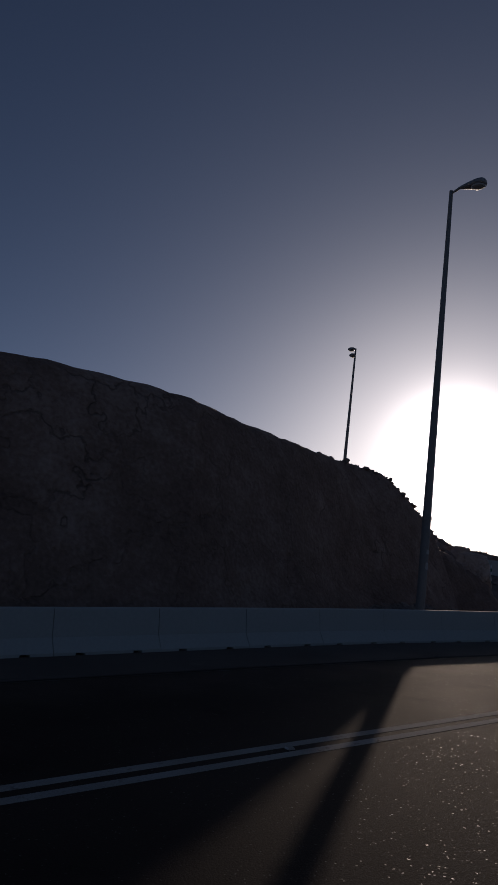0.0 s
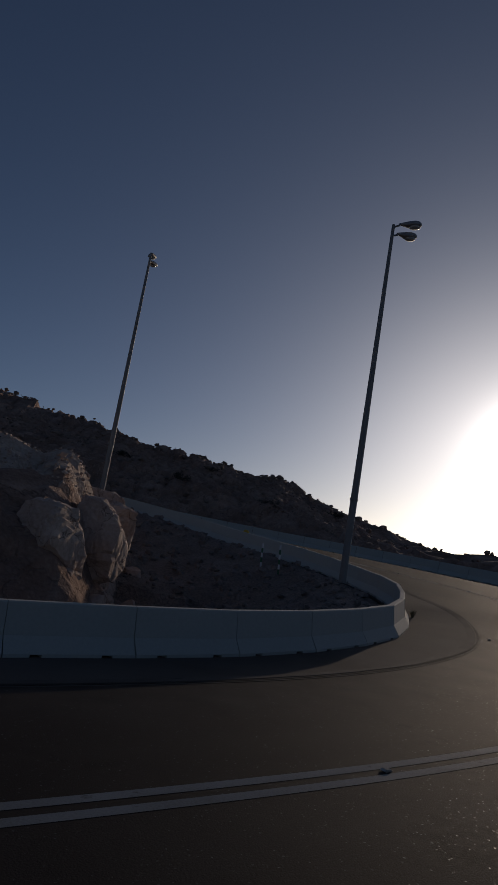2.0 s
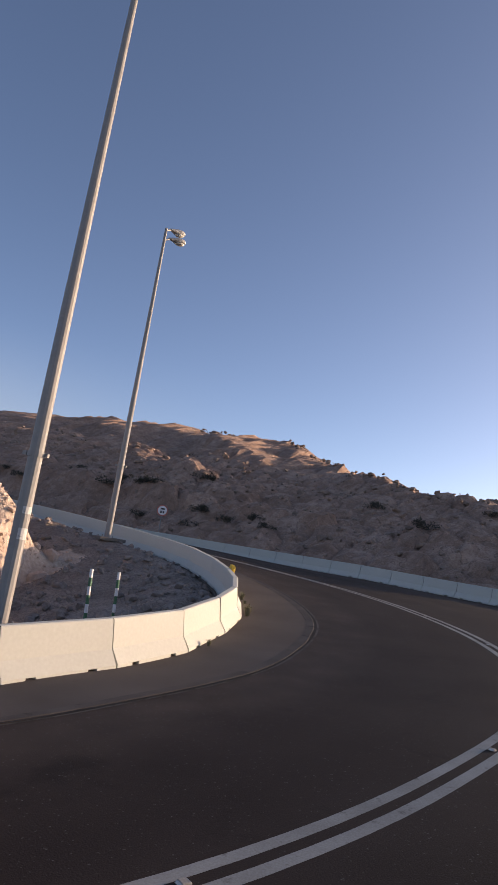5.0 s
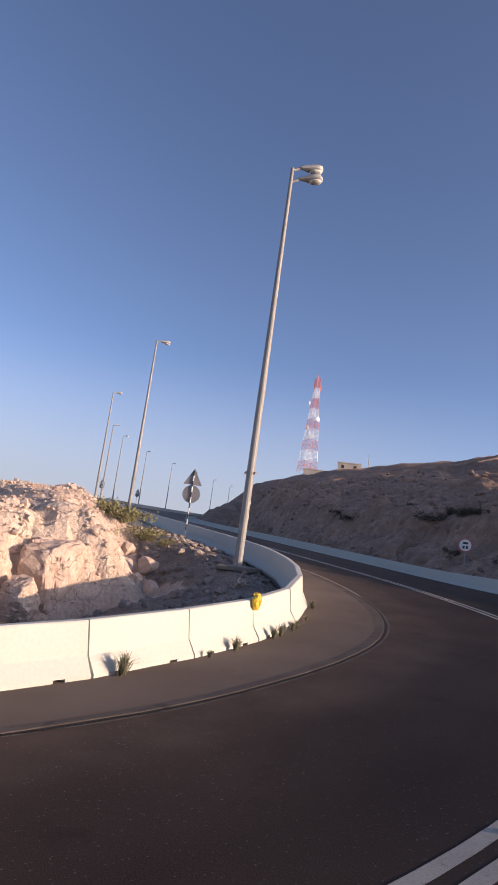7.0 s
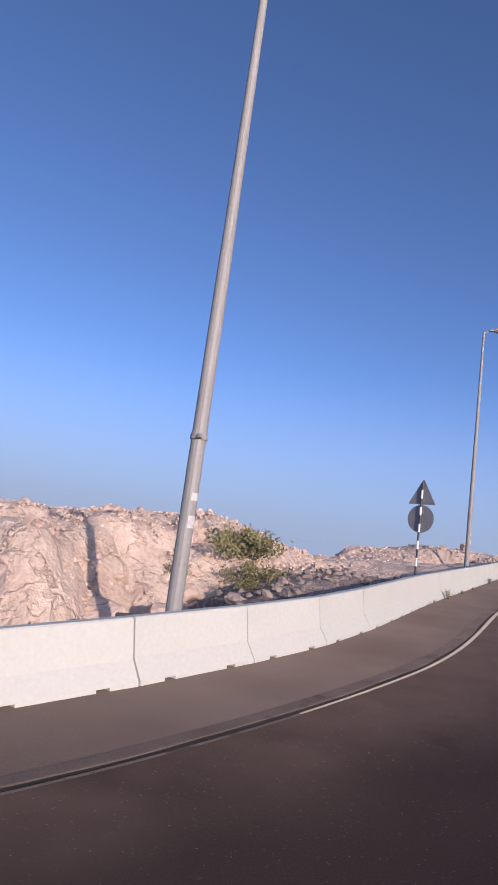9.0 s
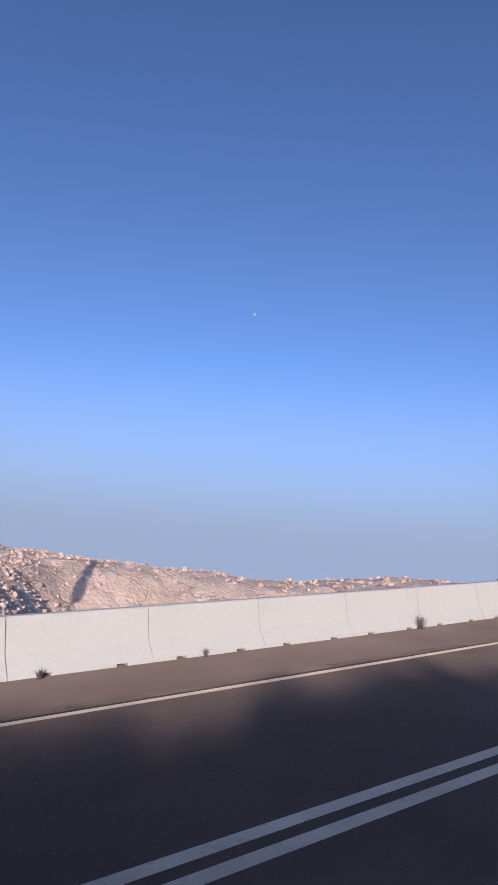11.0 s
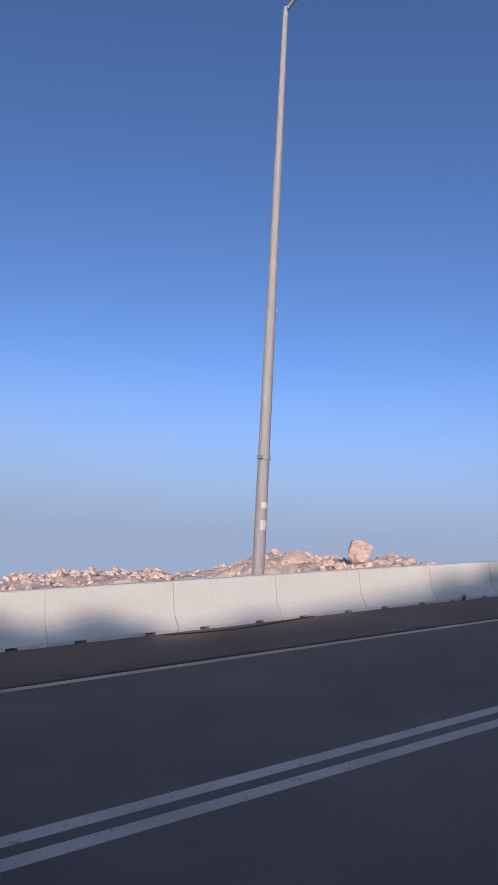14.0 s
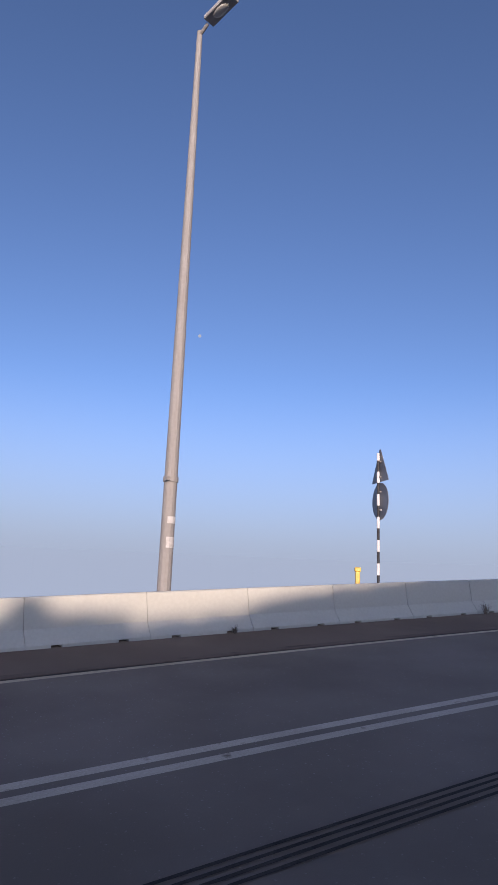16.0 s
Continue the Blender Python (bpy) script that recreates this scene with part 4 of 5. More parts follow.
def beacon(px, py, pz, yaw):
    root = new("reflector")
    root.matrix_world = Matrix.Translation((px, py, pz)) @ Matrix.Rotation(radians(yaw), 4, "Z")
    bm = bmesh.new()
    rings = [(0.05, -0.05), (0.15, -0.045), (0.165, 0.0), (0.15, 0.045), (0.09, 0.075), (0.03, 0.08)]
    lathe(bm, rings, 20)
    bmesh.ops.subdivide_edges(bm, edges=bm.edges[:], cuts=2, use_grid_fill=True)
    for v in bm.verts:
        v.co += Vector((v.co.x, v.co.y, v.co.z * 2)) * (0.16 * noise.noise(v.co * 14.0) + 0.10 * noise.noise(v.co * 34.0))
    bmesh.ops.rotate(bm, verts=bm.verts, cent=(0, 0, 0), matrix=Matrix.Rotation(radians(90), 3, "Y"))
    body = part("body", bm, YELLOW, root)
    bm = bmesh.new()
    lathe(bm, [(0.085, 0.075), (0.08, 0.085)], 16)
    bmesh.ops.rotate(bm, verts=bm.verts, cent=(0, 0, 0), matrix=Matrix.Rotation(radians(90), 3, "Y"))
    part("lens", bm, material("amber lens", (0.55, 0.26, 0.02), (0.62, 0.33, 0.03), 20.0, 0.2, 0.1, 60.0), body, "amber lens")
    bm = bmesh.new()
    box(bm, (0.05, 0.06, 0.20), (-0.06, 0, -0.08), 0.01)
    part("bracket", bm, STEEL, root)
    return tagged(root, "round crumpled yellow warning reflector fixed on the barrier top", "reflector")


beacon(4.46, -3.38, 3.46, -128)


# concrete footing under the lamp in the bend
def slab(px, py, pz, yaw):
    bm = bmesh.new()
    box(bm, (1.5, 1.1, 0.14), (0, 0, 0.0), 0.03)
    me = bpy.data.meshes.new("concrete_slab")
    bm.to_mesh(me)
    bm.free()
    me.materials.append(GREY_JOINT)
    ob = new("concrete_slab", me)
    ob.matrix_world = Matrix.Translation((px, py, pz)) @ Matrix.Rotation(radians(yaw), 4, "Z")
    return tagged(ob, "grey concrete slab under the street lamp", "slab")


slab(11.92, -5.86, 3.80, -30)


# lattice mast on the hill
def mast(px, py, pz, tall):
    root = new("lattice_mast")
    root.matrix_world = Matrix.Translation((px, py, pz))
    bands, b0, b1 = 9, 3.0, 0.8
    wide = lambda f: (b0 + (b1 - b0) * min(1.0, f / 0.86))
    for i in range(bands):
        f0, f1 = i / bands, (i + 1) / bands
        bm = bmesh.new()
        sub = 2
        for j in range(sub):
            g0, g1 = f0 + (f1 - f0) * j / sub, f0 + (f1 - f0) * (j + 1) / sub
            w0, w1, z0, z1 = wide(g0), wide(g1), g0 * tall, g1 * tall
            for a in range(4):
                c0, c1 = ((1, 1), (-1, 1), (-1, -1), (1, -1))[a], ((1, 1), (-1, 1), (-1, -1), (1, -1))[(a + 1) % 4]
                beam(bm, (c0[0] * w0, c0[1] * w0, z0), (c0[0] * w1, c0[1] * w1, z1), 0.11, 4)
                beam(bm, (c0[0] * w0, c0[1] * w0, z0), (c1[0] * w1, c1[1] * w1, z1), 0.055, 4)
                beam(bm, (c1[0] * w0, c1[1] * w0, z0), (c0[0] * w1, c0[1] * w1, z1), 0.055, 4)
                beam(bm, (c0[0] * w1, c0[1] * w1, z1), (c1[0] * w1, c1[1] * w1, z1), 0.055, 4)
        part("lattice_section", bm, RED if i % 2 == 0 else WHITE, root)
    for i, (f, a, side) in enumerate(((0.93, 0.4, 1.5), (0.95, 2.6, 1.5), (0.90, 4.6, 1.5), (0.72, 1.2, 1.9), (0.55, 3.4, 2.3), (0.48, 0.3, 2.4), (0.36, 2.7, 2.6))):
        bm = bmesh.new()
        if f > 0.85:
            box(bm, (0.35, 0.5, 2.6), (side * math.cos(a), side * math.sin(a), f * tall), 0.05)
            part("panel_antenna", bm, RED, root, "red panel antenna")
        else:
            lathe(bm, [(0.2, 0.0), (0.7, 0.25), (0.85, 0.55), (0.85, 0.65)], 14)
            bmesh.ops.transform(bm, matrix=Matrix.Translation((side * math.cos(a), side * math.sin(a), f * tall)) @ Matrix.Rotation(a, 4, "Z") @ Matrix.Rotation(radians(90), 4, "Y"), verts=bm.verts)
            part("dish_antenna", bm, WHITE, root, "pale dish antenna")
    bm = bmesh.new()
    beam(bm, (0, 0, tall), (0, 0, tall + 2.0), 0.08, 6)
    part("rod", bm, RED, root)
    return tagged(root, "tall red and white lattice radio mast on a hilltop", "radio mast")


TOWER = (217.8, -111.6)
mast(*TOWER, height_at(*TOWER) - 0.6, 121.1 - 44 - height_at(*TOWER) + 0.6)


def hut(px, py, size, yaw, label, roof_z, mat=None):
    root = new("hilltop_building")
    base = height_at(px, py) - 6.0
    root.matrix_world = Matrix.Translation((px, py, base)) @ Matrix.Rotation(radians(yaw), 4, "Z")
    sx, sy = size
    tall = roof_z - base
    bm = bmesh.new()
    box(bm, (sx, sy, tall), (0, 0, tall / 2), 0.05)
    part("wall", bm, mat or WALL, root)
    bm = bmesh.new()
    box(bm, (sx + 0.5, sy + 0.5, 0.35), (0, 0, tall + 0.17), 0.05)
    part("roof", bm, mat or WALL, root)
    for i in range(max(2, int(sx / 5))):
        bm = bmesh.new()
        box(bm, (1.1, 0.16, 1.2), (-sx / 2 + 2.2 + i * 4.6, sy / 2, tall - 1.3))
        part("window", bm, DARK, root, "dark window opening")
    return tagged(root, label, "building", "hilltop buildings")


hut(203.4, -112.6, (17, 6), 62, "long low stone building beside the radio mast", 37.2)
hut(199.6, -120.0, (8.5, 6), 60, "small tan block house on the hilltop", 41.3)


def rod_mast(px, py, top):
    bm = bmesh.new()
    base = height_at(px, py) - 0.5
    lathe(bm, [(0.22, 0.0), (0.16, (top - base) * 0.6), (0.10, top - base)], 8)
    me = bpy.data.meshes.new("aerial_pole")
    bm.to_mesh(me)
    bm.free()
    me.materials.append(STEEL)
    ob = new("aerial_pole", me)
    ob.location = (px, py, base)
    return tagged(ob, "thin grey aerial pole beside the block house", "aerial")


rod_mast(196.2, -126.0, 46.0)


# ---- rocks ----
def rock_mesh(seed, sub=2):
    """An angular boulder of unit size: a ball cut by planes and roughened."""
    rnd = random.Random(seed)
    bm = bmesh.new()
    bmesh.ops.create_icosphere(bm, subdivisions=sub, radius=1.0)
    planes = []
    for _ in range(9):
        n = Vector((rnd.gauss(0, 1), rnd.gauss(0, 1), rnd.gauss(0, 0.8))).normalized()
        planes.append((n, rnd.uniform(0.45, 0.85)))
    for v in bm.verts:
        for n, d in planes:
            k = v.co.dot(n) - d
            if k > 0:
                v.co -= n * k
        v.co += v.co.normalized() * (noise.noise(v.co * 2.3 + Vector((seed, 0, 0))) * 0.10)
    vs = np.array([v.co[:] for v in bm.verts])
    fs = np.array([[v.index for v in f.verts] for f in bm.faces])
    bm.free()
    return vs, fs


KINDS = [rock_mesh(s, 2) for s in range(6)]
SMALL = [rock_mesh(s + 20, 1) for s in range(6)]


def scatter(name, spots, mat, label, kinds=SMALL):
    """Many stones joined into one mesh of kind stuff: rows of x, y, size, sink."""
    V, F, n = [], [], 0
    xs = np.array([s[0] for s in spots])
    ys = np.array([s[1] for s in spots])
    zs = terrain(xs, ys)[0]
    rnd = random.Random(len(spots))
    for (px, py, size, sink), pz in zip(spots, zs):
        vs, fs = kinds[rnd.randrange(len(kinds))]
        rot = np.array(Euler((rnd.uniform(-0.4, 0.4), rnd.uniform(-0.4, 0.4), rnd.uniform(0, 6.3))).to_matrix())
        w = (vs * np.array([1, rnd.uniform(0.7, 1.0), rnd.uniform(0.5, 0.85)])) @ rot.T * size
        V.append(w + (px, py, pz + size * (0.45 - sink)))
        F.append(fs + n)
        n += len(vs)
    ob = link_mesh(name, np.vstack(V), np.vstack(F), [mat])
    return tagged(ob, label, "rocks", kind="stuff")


def spread(count, x0, x1, y0, y1, small, big, keep, power=3.0, seed=1):
    r = np.random.default_rng(seed)
    px, py = r.uniform(x0, x1, count), r.uniform(y0, y1, count)
    size = small + (big - small) * r.random(count) ** power
    _, rock, off, din, dout = terrain(px, py)
    ok = keep(px, py, rock, din, dout)
    return [(a, b, s, r2) for a, b, s, r2 in zip(px[ok], py[ok], size[ok], r.uniform(0.1, 0.5, ok.sum()))]


scatter("hill_rubble", spread(5000, 9, 48, -7, 22, 0.03, 0.26, lambda x, y, k, i, o: (k > 0.25) & (i > 1.2) & (y < 7) & (x < 27), 6.0, 3), ROCK, "pink limestone rubble scattered over the rocky hill")
scatter("scree", spread(11000, 10, 30, -7, 7, 0.02, 0.11, lambda x, y, k, i, o: (k > 0.4) & (i > 1.2), 2.0, 13), ROCK, "fine pink limestone scree on the rocky hill")
scatter("slope_rubble", spread(4200, 26, 47, -5, 12, 0.03, 0.17, lambda x, y, k, i, o: (k > 0.3) & (i > 2.5), 4.0, 21), ROCK, "small pink limestone stones lying on the rocky slope")
scatter("mound_rubble", spread(5500, 58, 92, -9, 12, 0.04, 0.27, lambda x, y, k, i, o: (k > 0.2) & (i > 1.5), 3.0, 4), ROCK, "pink limestone rubble heaped beyond the barrier")
scatter("verge_gravel", spread(9500, -2, 40, -9, 19, 0.03, 0.27, lambda x, y, k, i, o: (k < 0.5) & (i > 0.5) & (i < 9), 3.0, 5), GRAVEL, "loose grey stones on the verge behind the barrier")
CREST = 15.6 - 22 * 0.40 - 3.4
scatter("crest_rubble", spread(3500, 15, 36, 9, 21, 0.04, 0.26, lambda x, y, k, i, o: (np.abs(y - CREST - 0.40 * x) < 0.9) & (i > 1.2), 4.0, 17), BROWN_ROCK, "broken brown stones along the crest of the rocky hill")
scatter("ridge_rubble", spread(9000, -26, 60, -84, -36, 0.10, 0.50, lambda x, y, k, i, o: np.abs(y - np.interp(x, [8, 22, 40, 60], [-41, -58, -78, -82]) - 0.3) < 1.3, 3.0, 18), BROWN_ROCK, "broken brown blocks along the ridge above the road")
scatter("hillside_rubble", spread(4200, -30, 75, -50, -20, 0.06, 0.5, lambda x, y, k, i, o: (o > 1.5), 4.0, 6), BROWN_ROCK, "brown rubble and boulders on the outer hillside")


def boulder(px, py, size, mat, label, seed, flat=0.75, sink=0.25):
    vs, fs = KINDS[seed % len(KINDS)]
    rnd = random.Random(seed)
    ob = link_mesh("boulder", vs * np.array([1.0, rnd.uniform(0.75, 1.0), flat]) * size, fs, [mat])
    ob.matrix_world = Matrix.Translation((px, py, height_at(px, py) + size * (flat * 0.75 - sink))) @ Matrix.Rotation(rnd.uniform(0, 6.3), 4, "Z")
    return tagged(ob, label, "boulder", "large boulders")


def outcrop(px, py, pz, size, yaw, seed, label):
    """A massive weathered block: a rounded box cut by a few planes, with pitted faces."""
    rnd = random.Random(seed)
    bm = bmesh.new()
    bmesh.ops.create_icosphere(bm, subdivisions=5, radius=1.0)
    planes = [(Vector((rnd.gauss(0, 1), rnd.gauss(0, 1), rnd.gauss(0, 0.7))).normalized(), rnd.uniform(0.62, 0.92)) for _ in range(13)]
    for v in bm.verts:
        c = v.co
        v.co = Vector([math.copysign(abs(k) ** 0.62, k) for k in c])
        for nrm, d in planes:
            k = v.co.dot(nrm) - d
            if k > 0:
                v.co -= nrm * k * 0.9
        q = v.co * 1.5 + Vector((seed * 3.1, 0, 0))
        v.co += v.co.normalized() * (noise.noise(q) * 0.08 + noise.noise(q * 2.7) * 0.06 + noise.noise(q * 6.0) * 0.035 + noise.noise(q * 14.0) * 0.018)
        # a few bedding cracks
        band = abs(noise.noise(Vector((q.x * 0.5, q.y * 0.5, q.z * 2.0))))
        if band < 0.05:
            v.co -= v.co.normalized() * 0.07 * (1 - band / 0.05)
        v.co = Vector((v.co.x * size[0], v.co.y * size[1], v.co.z * size[2]))
    me = bpy.data.meshes.new("rock_outcrop")
    bm.to_mesh(me)
    bm.free()
    me.materials.append(ROCK_FACE)
    ob = new("rock_outcrop", me)
    ob.matrix_world = Matrix.Translation((px, py, pz)) @ Matrix.Rotation(radians(yaw), 4, "Z")
    return tagged(ob, label, "rock", "massive blocks at the hill foot")


outcrop(80.0, -4.45, 8.38, (0.60, 0.50, 0.48), 50, 21, "large pale limestone boulder on the mound")
outcrop(79.1, -2.2, 7.92, (0.80, 0.55, 0.40), 20, 23, "flat pale limestone boulder on the mound")
outcrop(79.7, -3.3, 7.75, (0.35, 0.3, 0.28), 70, 24, "small pale limestone boulder on the mound")
for i, (bx, by, bz, bs, yaw) in enumerate(((12.95, -0.55, 2.72, (1.5, 1.2, 1.25), -38), (12.15, 1.95, 2.75, (1.25, 1.2, 1.3), 12), (11.15, 0.55, 2.3, (0.66, 0.62, 0.62), 30), (14.3, -2.5, 2.9, (0.95, 0.8, 0.75), -30),
                                           (11.6, 4.2, 2.6, (1.2, 1.4, 1.2), 5), (12.0, 7.0, 2.2, (1.2, 1.3, 1.3), 20), (13.2, 9.6, 1.9, (1.2, 1.2, 1.2), 35))):
    outcrop(bx, by, bz, bs, yaw, i + 1, "massive weathered pink limestone block at the hill foot")
for i, (bx, by, bs) in enumerate(((11.2, -1.9, 0.42), (12.2, -3.2, 0.45), (15.2, -3.8, 0.5), (17.2, -3.4, 0.45), (10.2, 2.6, 0.5), (10.3, 5.6, 0.5), (11.6, 8.6, 0.5))):
    boulder(bx, by, bs, ROCK, "pink limestone boulder at the foot of the hill", i + 7, 0.8, 0.45)
for i in range(34):
    bx = -24 + i * 2.6 + random.uniform(-0.8, 0.8)
    by = -41 + random.uniform(-1.5, 1.0) + (8 if bx < -12 else 0) * smooth(np.array(-bx), 8, 25)
    boulder(bx, float(by), random.uniform(0.35, 0.95) * (0.5 if 1 < bx < 15 else 1.0), BROWN_ROCK, "brown weathered boulder on the ridge", i + 30, 0.5, 0.40)


# ---- plants ----
def tuft(px, py, size, mat, label, blades=60, up=1.0, seed=0, name="grass_tuft", z=None):
    """Thin bent blades from one foot."""
    rnd = random.Random(seed)
    V, F = [], []
    for _ in range(blades):
        a, lean, ln = rnd.uniform(0, 6.283), rnd.uniform(0.1, 0.9), size * rnd.uniform(0.5, 1.0)
        w = size * 0.008 + 0.0025
        base = Vector((rnd.uniform(-0.1, 0.1) * size, rnd.uniform(-0.1, 0.1) * size, 0))
        out = Vector((math.cos(a), math.sin(a), 0))
        side = Vector((-out.y, out.x, 0)) * w
        mid = base + out * ln * lean * 0.4 + Vector((0, 0, ln * 0.6 * up))
        tip = base + out * ln * lean + Vector((0, 0, ln * (1.0 - 0.3 * lean) * up))
        n = len(V)
        V += [base - side, base + side, mid + side * 0.8, mid - side * 0.8, tip]
        F += [(n, n + 1, n + 2, n + 3), (n + 3, n + 2, n + 4)]
    ob = link_mesh(name, V, F, [mat])
    ob.matrix_world = Matrix.Translation((px, py, height_at(px, py) if z is None else z))
    return tagged(ob, label, "plant", "plants at the barrier foot")


def bush(px, py, size, mat, label, seed=0, leaves=700, flat=0.6):
    """Twigs from one foot and a ragged crown of small leaves."""
    rnd = random.Random(seed)
    root = new("shrub")
    root.matrix_world = Matrix.Translation((px, py, height_at(px, py) - 0.05))
    bm = bmesh.new()
    for _ in range(10):
        a, ln = rnd.uniform(0, 6.28), size * rnd.uniform(0.5, 0.9)
        beam(bm, (0, 0, 0), (ln * 0.6 * math.cos(a), ln * 0.6 * math.sin(a), ln * flat), 0.018 * size + 0.006, 4, 0.005)
    part("twigs", bm, TWIG, root)
    V, F = [], []
    clumps = [(rnd.gauss(0, 0.42) * size, rnd.gauss(0, 0.42) * size, rnd.uniform(0.2, 0.9) * size * flat) for _ in range(16)]
    for _ in range(leaves):
        c = clumps[rnd.randrange(16)]
        p = Vector((c[0] + rnd.gauss(0, 0.13) * size, c[1] + rnd.gauss(0, 0.13) * size, max(0.03, c[2] + rnd.gauss(0, 0.10) * size)))
        u = Vector((rnd.gauss(0, 1), rnd.gauss(0, 1), rnd.gauss(0, 1))).normalized() * size * 0.05
        v = Vector((rnd.gauss(0, 1), rnd.gauss(0, 1), rnd.gauss(0, 1))).normalized() * size * 0.035
        n = len(V)
        V += [p - u, p + v, p + u, p - v]
        F.append((n, n + 1, n + 2, n + 3))
    link_mesh("leaves", V, F, [mat], root)
    return tagged(root, label, "shrub", "shrubs")


def at_barrier(s_index, out=0.12):
    v = along(BAR[s_index] - out, 0.0, np.array([s_index]))[0]
    return v


for bx, by, size, mat, word in ((2.4, -0.3, 0.52, SAGE, "green"), (1.2, 3.4, 0.22, SAGE, "green"), (3.4, -1.9, 0.20, SAGE, "green"), (3.8, -2.5, 0.40, SAGE, "green"), (4.6, -3.6, 0.36, SAGE, "green"), (5.1, -4.0, 0.40, SAGE, "green"),
                                (5.4, -4.4, 0.34, SAGE, "green"), (5.6, -4.6, 0.30, SAGE, "green"), (6.3, -5.2, 0.22, STRAW, "dry"), (7.4, -6.0, 0.36, SAGE, "green"), (2.1, 9.9, 0.40, STRAW, "dry"), (21.1, -8.6, 0.24, STRAW, "dry"),
                                (23.2, -8.7, 0.55, STRAW, "dry"), (25.7, -8.9, 0.24, TWIG, "dark dry"), (28.2, -9.1, 0.22, TWIG, "dark dry"), (33.1, -9.4, 0.46, TWIG, "dark dry"), (39.8, -9.8, 0.40, TWIG, "dark dry"),
                                (41.1, -9.9, 0.38, TWIG, "dark dry"), (48.6, -10.4, 0.36, TWIG, "dark dry"), (74.6, -12.1, 0.28, TWIG, "dark dry"), (77.2, -12.3, 0.40, TWIG, "dark dry"), (84.7, -13.2, 0.36, TWIG, "dark dry"),
                                (87.4, -13.5, 0.46, TWIG, "dark dry"), (88.6, -13.7, 0.28, TWIG, "dark dry"), (89.9, -13.9, 0.28, TWIG, "dark dry"), (90.6, -14.0, 0.34, TWIG, "dark dry"), (91.5, -14.2, 0.46, TWIG, "dark dry"),
                                (94.5, -14.7, 0.50, TWIG, "dark dry"), (99.5, -15.8, 0.26, TWIG, "dark dry"), (106.0, -17.3, 0.42, TWIG, "dark dry")):
    k = int(np.argmin(np.hypot(*(along(BAR)[:, :2] - (bx, by)).T)))
    v = at_barrier(k)
    tuft(v[0], v[1], size * 0.8, mat, word + " grass tuft growing at the barrier foot", 150 if bx < 12 else 55, 1.0, k, z=v[2])
bush(20.9, -3.0, 1.25, LEAF, "dusty green shrub on the rocky slope", 1, 1500, 0.5)
bush(19.7, -3.5, 1.2, LEAF, "dusty green shrub on the rocky slope", 2, 1400, 0.5)
bush(18.7, -4.2, 0.9, LEAF, "low dusty green shrub on the rocky slope", 3, 1000, 0.5)
bush(17.2, -4.9, 0.6, LEAF, "low dusty green shrub in the shade of the rocks", 5, 700, 0.5)
bush(17.4, -2.6, 0.55, STRAW, "dry straw-coloured shrub on the rocky slope", 6, 700, 0.5)
bush(9.6, 10.8, 0.9, TWIG, "dark dry shrub beside the rock", 4, 500)
for i, (bx, by, bs) in enumerate(((33.4, -30.0, 1.1), (29.0, -30.6, 0.9), (22.6, -29.2, 1.0), (27.3, -27.3, 0.8), (44.0, -28.8, 0.8), (46.5, -29.2, 0.7), (17.5, -28.6, 0.8), (15.5, -26.6, 0.7), (21.5, -26.5, 0.9), (19.0, -27.0, 0.8), (30, -30, 1.0), (34, -32, 0.9), (14, -31, 1.1), (5, -30, 1.0), (-3, -27, 0.9), (27, -36, 1.2), (10, -36, 0.9), (40, -33, 1.0), (-10, -28, 0.9), (1, -36, 0.8))):
    bush(bx, by, bs * 1.1, SCRUB, "dark low desert shrub on the hillside", 10 + i, 900, 0.55)

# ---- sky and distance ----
# added ring whose glow stands in for haze at the horizon
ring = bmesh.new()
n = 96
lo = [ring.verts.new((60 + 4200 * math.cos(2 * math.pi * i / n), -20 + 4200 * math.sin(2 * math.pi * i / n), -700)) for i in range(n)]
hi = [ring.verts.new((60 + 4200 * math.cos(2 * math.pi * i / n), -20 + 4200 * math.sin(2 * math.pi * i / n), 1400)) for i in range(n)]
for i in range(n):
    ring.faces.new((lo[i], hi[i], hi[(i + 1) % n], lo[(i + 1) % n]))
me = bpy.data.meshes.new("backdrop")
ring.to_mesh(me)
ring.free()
me.materials.append(HAZE_GLOW)
tagged(new("backdrop", me), "glowing ring painted as pale haze round the mountain", "backdrop", kind="structure")
ma, mel = radians(50.64), radians(20.73)
bm = bmesh.new()
bmesh.ops.create_uvsphere(bm, u_segments=24, v_segments=16, radius=10.0)
me = bpy.data.meshes.new("moon")
bm.to_mesh(me)
bm.free()
me.materials.append(MOONLIT)
moon = new("moon", me)
moon.location = (50 + 4000 * math.cos(ma) * math.cos(mel), -20 + 4000 * math.sin(ma) * math.cos(mel), 7 + 4000 * math.sin(mel))
tagged(moon, "pale daytime moon in a blue sky", "moon", kind="structure")


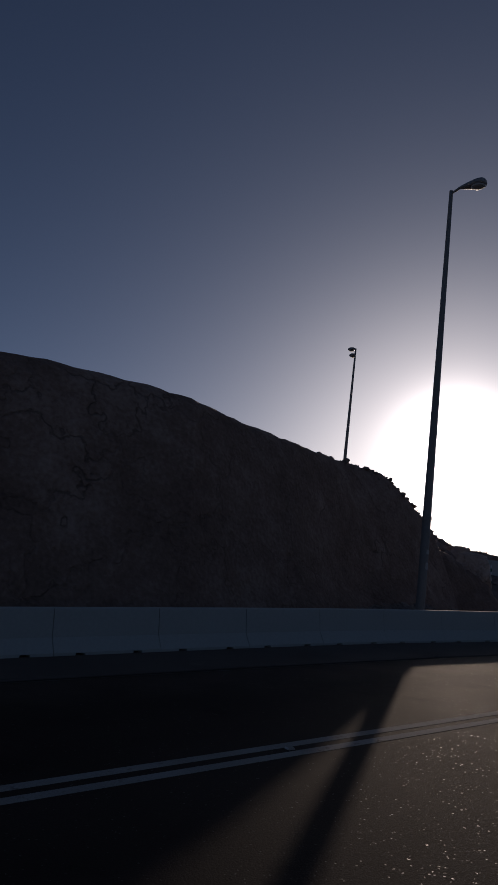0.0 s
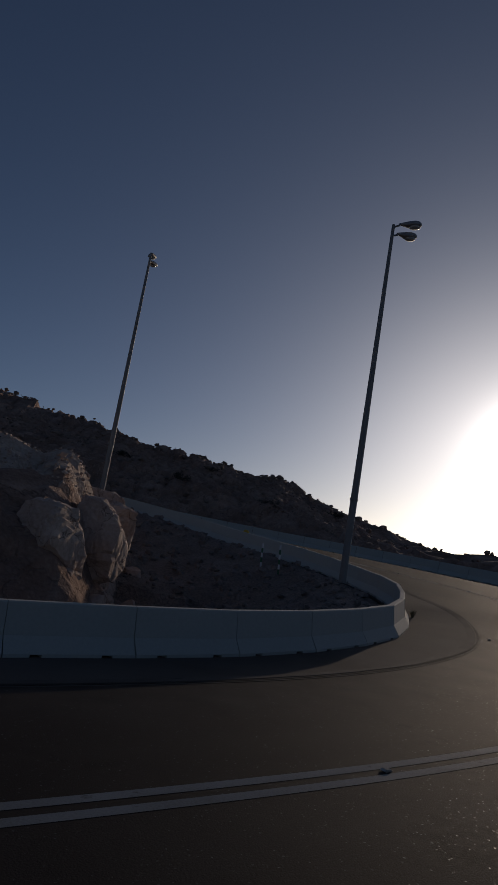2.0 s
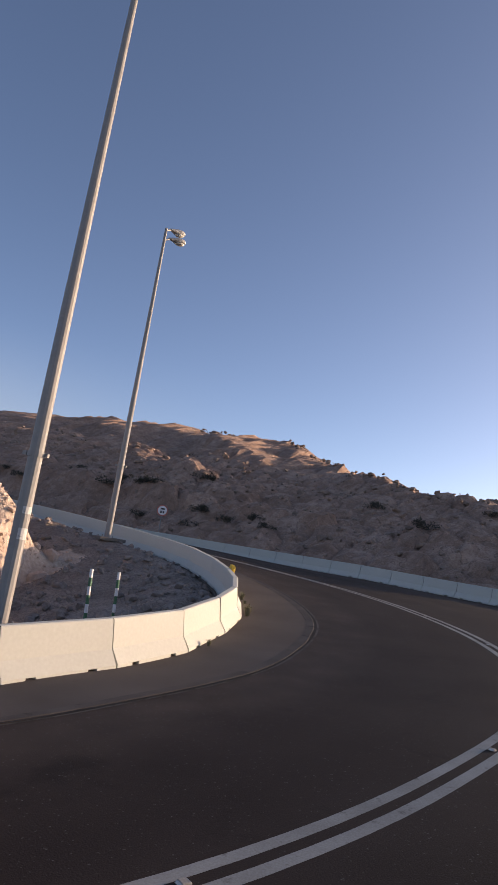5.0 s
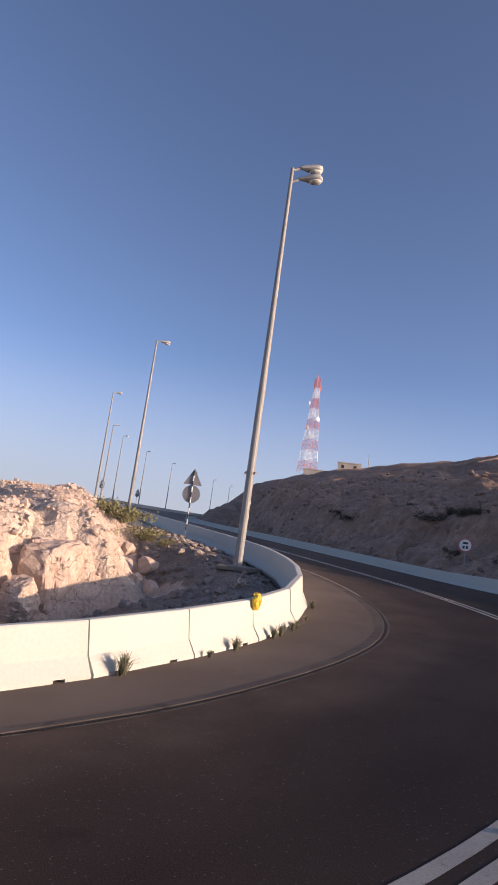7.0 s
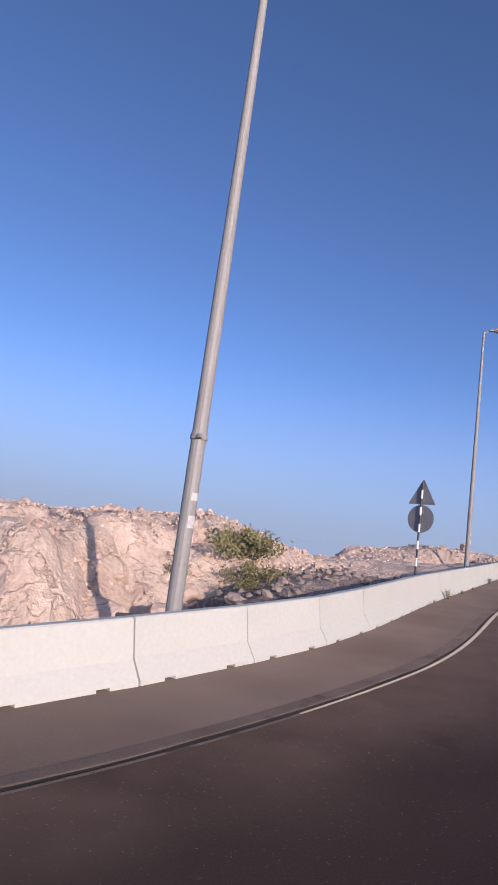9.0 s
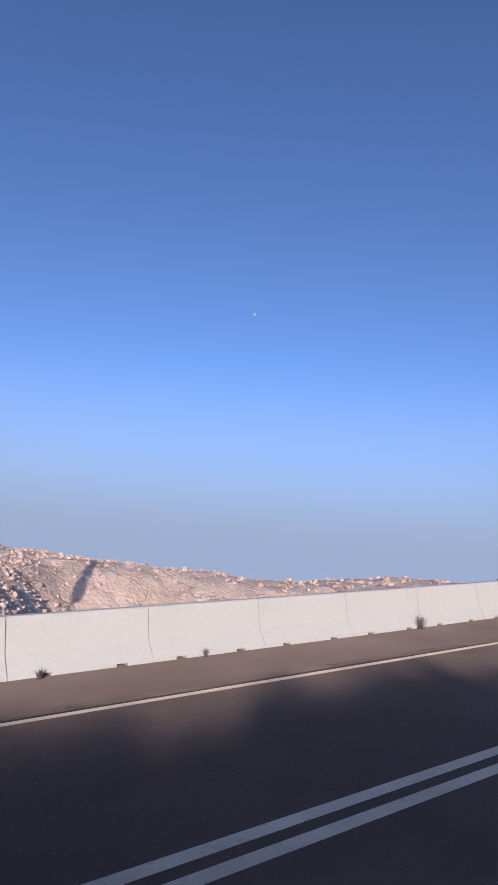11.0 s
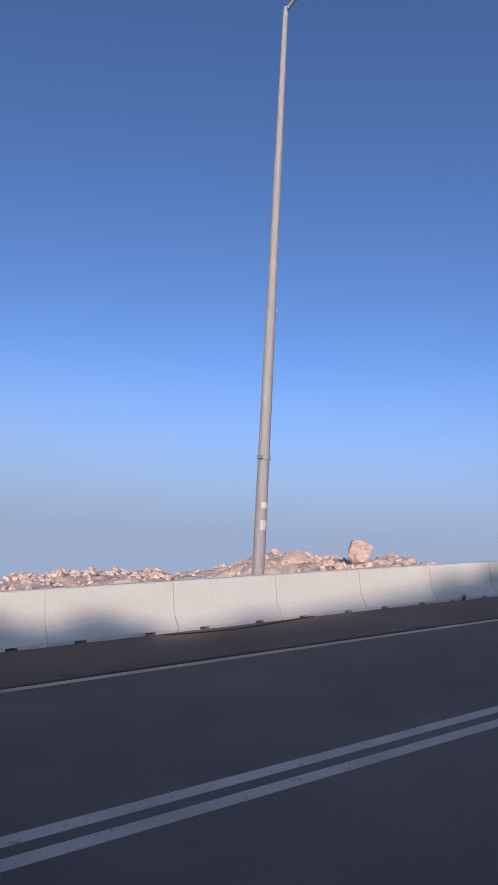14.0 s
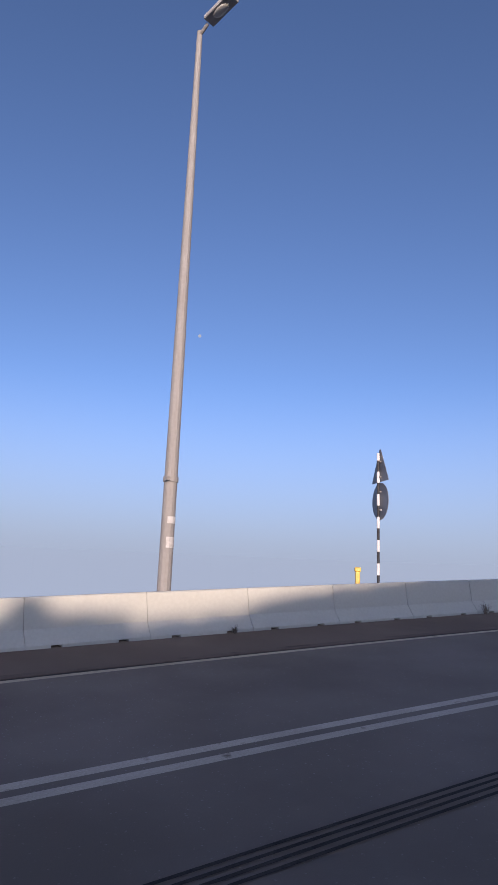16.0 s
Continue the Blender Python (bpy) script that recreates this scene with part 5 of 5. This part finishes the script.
# small things on the road and verge
def litter(px, py, size, seed):
    """A crumpled scrap of paper lying on the road."""
    rnd = random.Random(seed)
    bm = bmesh.new()
    bmesh.ops.create_grid(bm, x_segments=4, y_segments=4, size=size)
    for v in bm.verts:
        v.co += Vector((rnd.uniform(-0.2, 0.2) * size, rnd.uniform(-0.2, 0.2) * size, rnd.uniform(0.05, 0.5) * size))
    g = bmesh.ops.extrude_face_region(bm, geom=bm.faces[:])
    bmesh.ops.translate(bm, vec=(0, 0, 0.004), verts=[v for v in g["geom"] if isinstance(v, bmesh.types.BMVert)])
    me = bpy.data.meshes.new("paper_scrap")
    bm.to_mesh(me)
    bm.free()
    me.materials.append(WHITE)
    ob = new("paper_scrap", me)
    k = station(px, py)
    off = float((px - LINE[k, 0]) * NOR[k, 0] + (py - LINE[k, 1]) * NOR[k, 1])
    z = along(off, 0.008, np.array([k]))[0][2]
    ob.matrix_world = Matrix.Translation((px, py, z)) @ Matrix.Rotation(rnd.uniform(0, 6), 4, "Z")
    return tagged(ob, "crumpled white paper scrap lying on asphalt", "litter", "scraps on the road")


for i, (px, py, size) in enumerate(((20.88, 24.57, 0.05), (25.5, 26.75, 0.05))):
    litter(px, py, size, i)


def stud_mesh():
    """A low tapered road stud and its two glass eyes."""
    bm = bmesh.new()
    g = bmesh.ops.create_cube(bm, size=1.0, matrix=Matrix.Translation((0, 0, 0.012)) @ Matrix.Diagonal((0.085, 0.075, 0.02, 1)))
    for v in g["verts"]:
        if v.co.z > 0.01:
            v.co.x *= 0.6
            v.co.y *= 0.8
    body = bpy.data.meshes.new("body")
    bm.to_mesh(body)
    bm.free()
    body.materials.append(PAINT)
    eyes = []
    for side in (-1, 1):
        bm = bmesh.new()
        bmesh.ops.create_cube(bm, size=1.0, matrix=Matrix.Translation((side * 0.039, 0, 0.011)) @ Matrix.Rotation(side * 0.9, 4, "Y") @ Matrix.Diagonal((0.018, 0.05, 0.006, 1)))
        eye = bpy.data.meshes.new("reflector")
        bm.to_mesh(eye)
        bm.free()
        eye.materials.append(LENS)
        eyes.append(eye)
    return body, *eyes


STUD = stud_mesh()
for i in [107 + 9 * n for n in range(36)] + [179]:
    off = 3.5 if i == 179 else 0.0
    if LINE[i, 0] > 16 and LINE[i, 1] < -5:
        continue
    root = new("road_stud")
    for piece, data in zip(("body", "reflector", "reflector"), STUD):
        new(piece, data).parent = root
    v = along(off, 0.004, np.array([i]))[0]
    root.matrix_world = Matrix.Translation(v) @ Matrix.Rotation(math.atan2(TAN[i, 1], TAN[i, 0]), 4, "Z")
    tagged(root, "small dirty white reflective stud set in the asphalt", "road stud", "road studs")


def loose_wire():
    cu = bpy.data.curves.new("wire", "CURVE")
    cu.dimensions = "3D"
    cu.bevel_depth = 0.009
    sp = cu.splines.new("BEZIER")
    k = station(67.3, -17.0)
    pts = [(k + i * 1.0, BAR[k] - 0.20 - 0.14 * math.sin(i * 0.7)) for i in range(7)]
    sp.bezier_points.add(len(pts) - 1)
    for b, (i, o) in zip(sp.bezier_points, pts):
        b.co = along(o, 0.035, np.array([int(i)]))[0]
        b.handle_left_type = b.handle_right_type = "AUTO"
    return tagged(new("loose_wire", cu), "thin dark wire lying loose along the barrier foot", "wire")


loose_wire().data.materials.append(BLACK)


def yellow_marker(px, py, top):
    root = new("cable_marker")
    base = height_at(px, py) - 0.05
    root.matrix_world = Matrix.Translation((px, py, base)) @ Matrix.Rotation(radians(40), 4, "Z")
    bm = bmesh.new()
    box(bm, (0.16, 0.10, top - base - 0.10), (0, 0, (top - base - 0.10) / 2), 0.012)
    part("post", bm, YELLOW, root)
    bm = bmesh.new()
    box(bm, (0.20, 0.14, 0.10), (0, 0, top - base - 0.05), 0.02)
    part("cap", bm, YELLOW, root)
    return tagged(root, "short yellow marker post behind the barrier", "marker post")


yellow_marker(103.75, -15.7, 10.29)
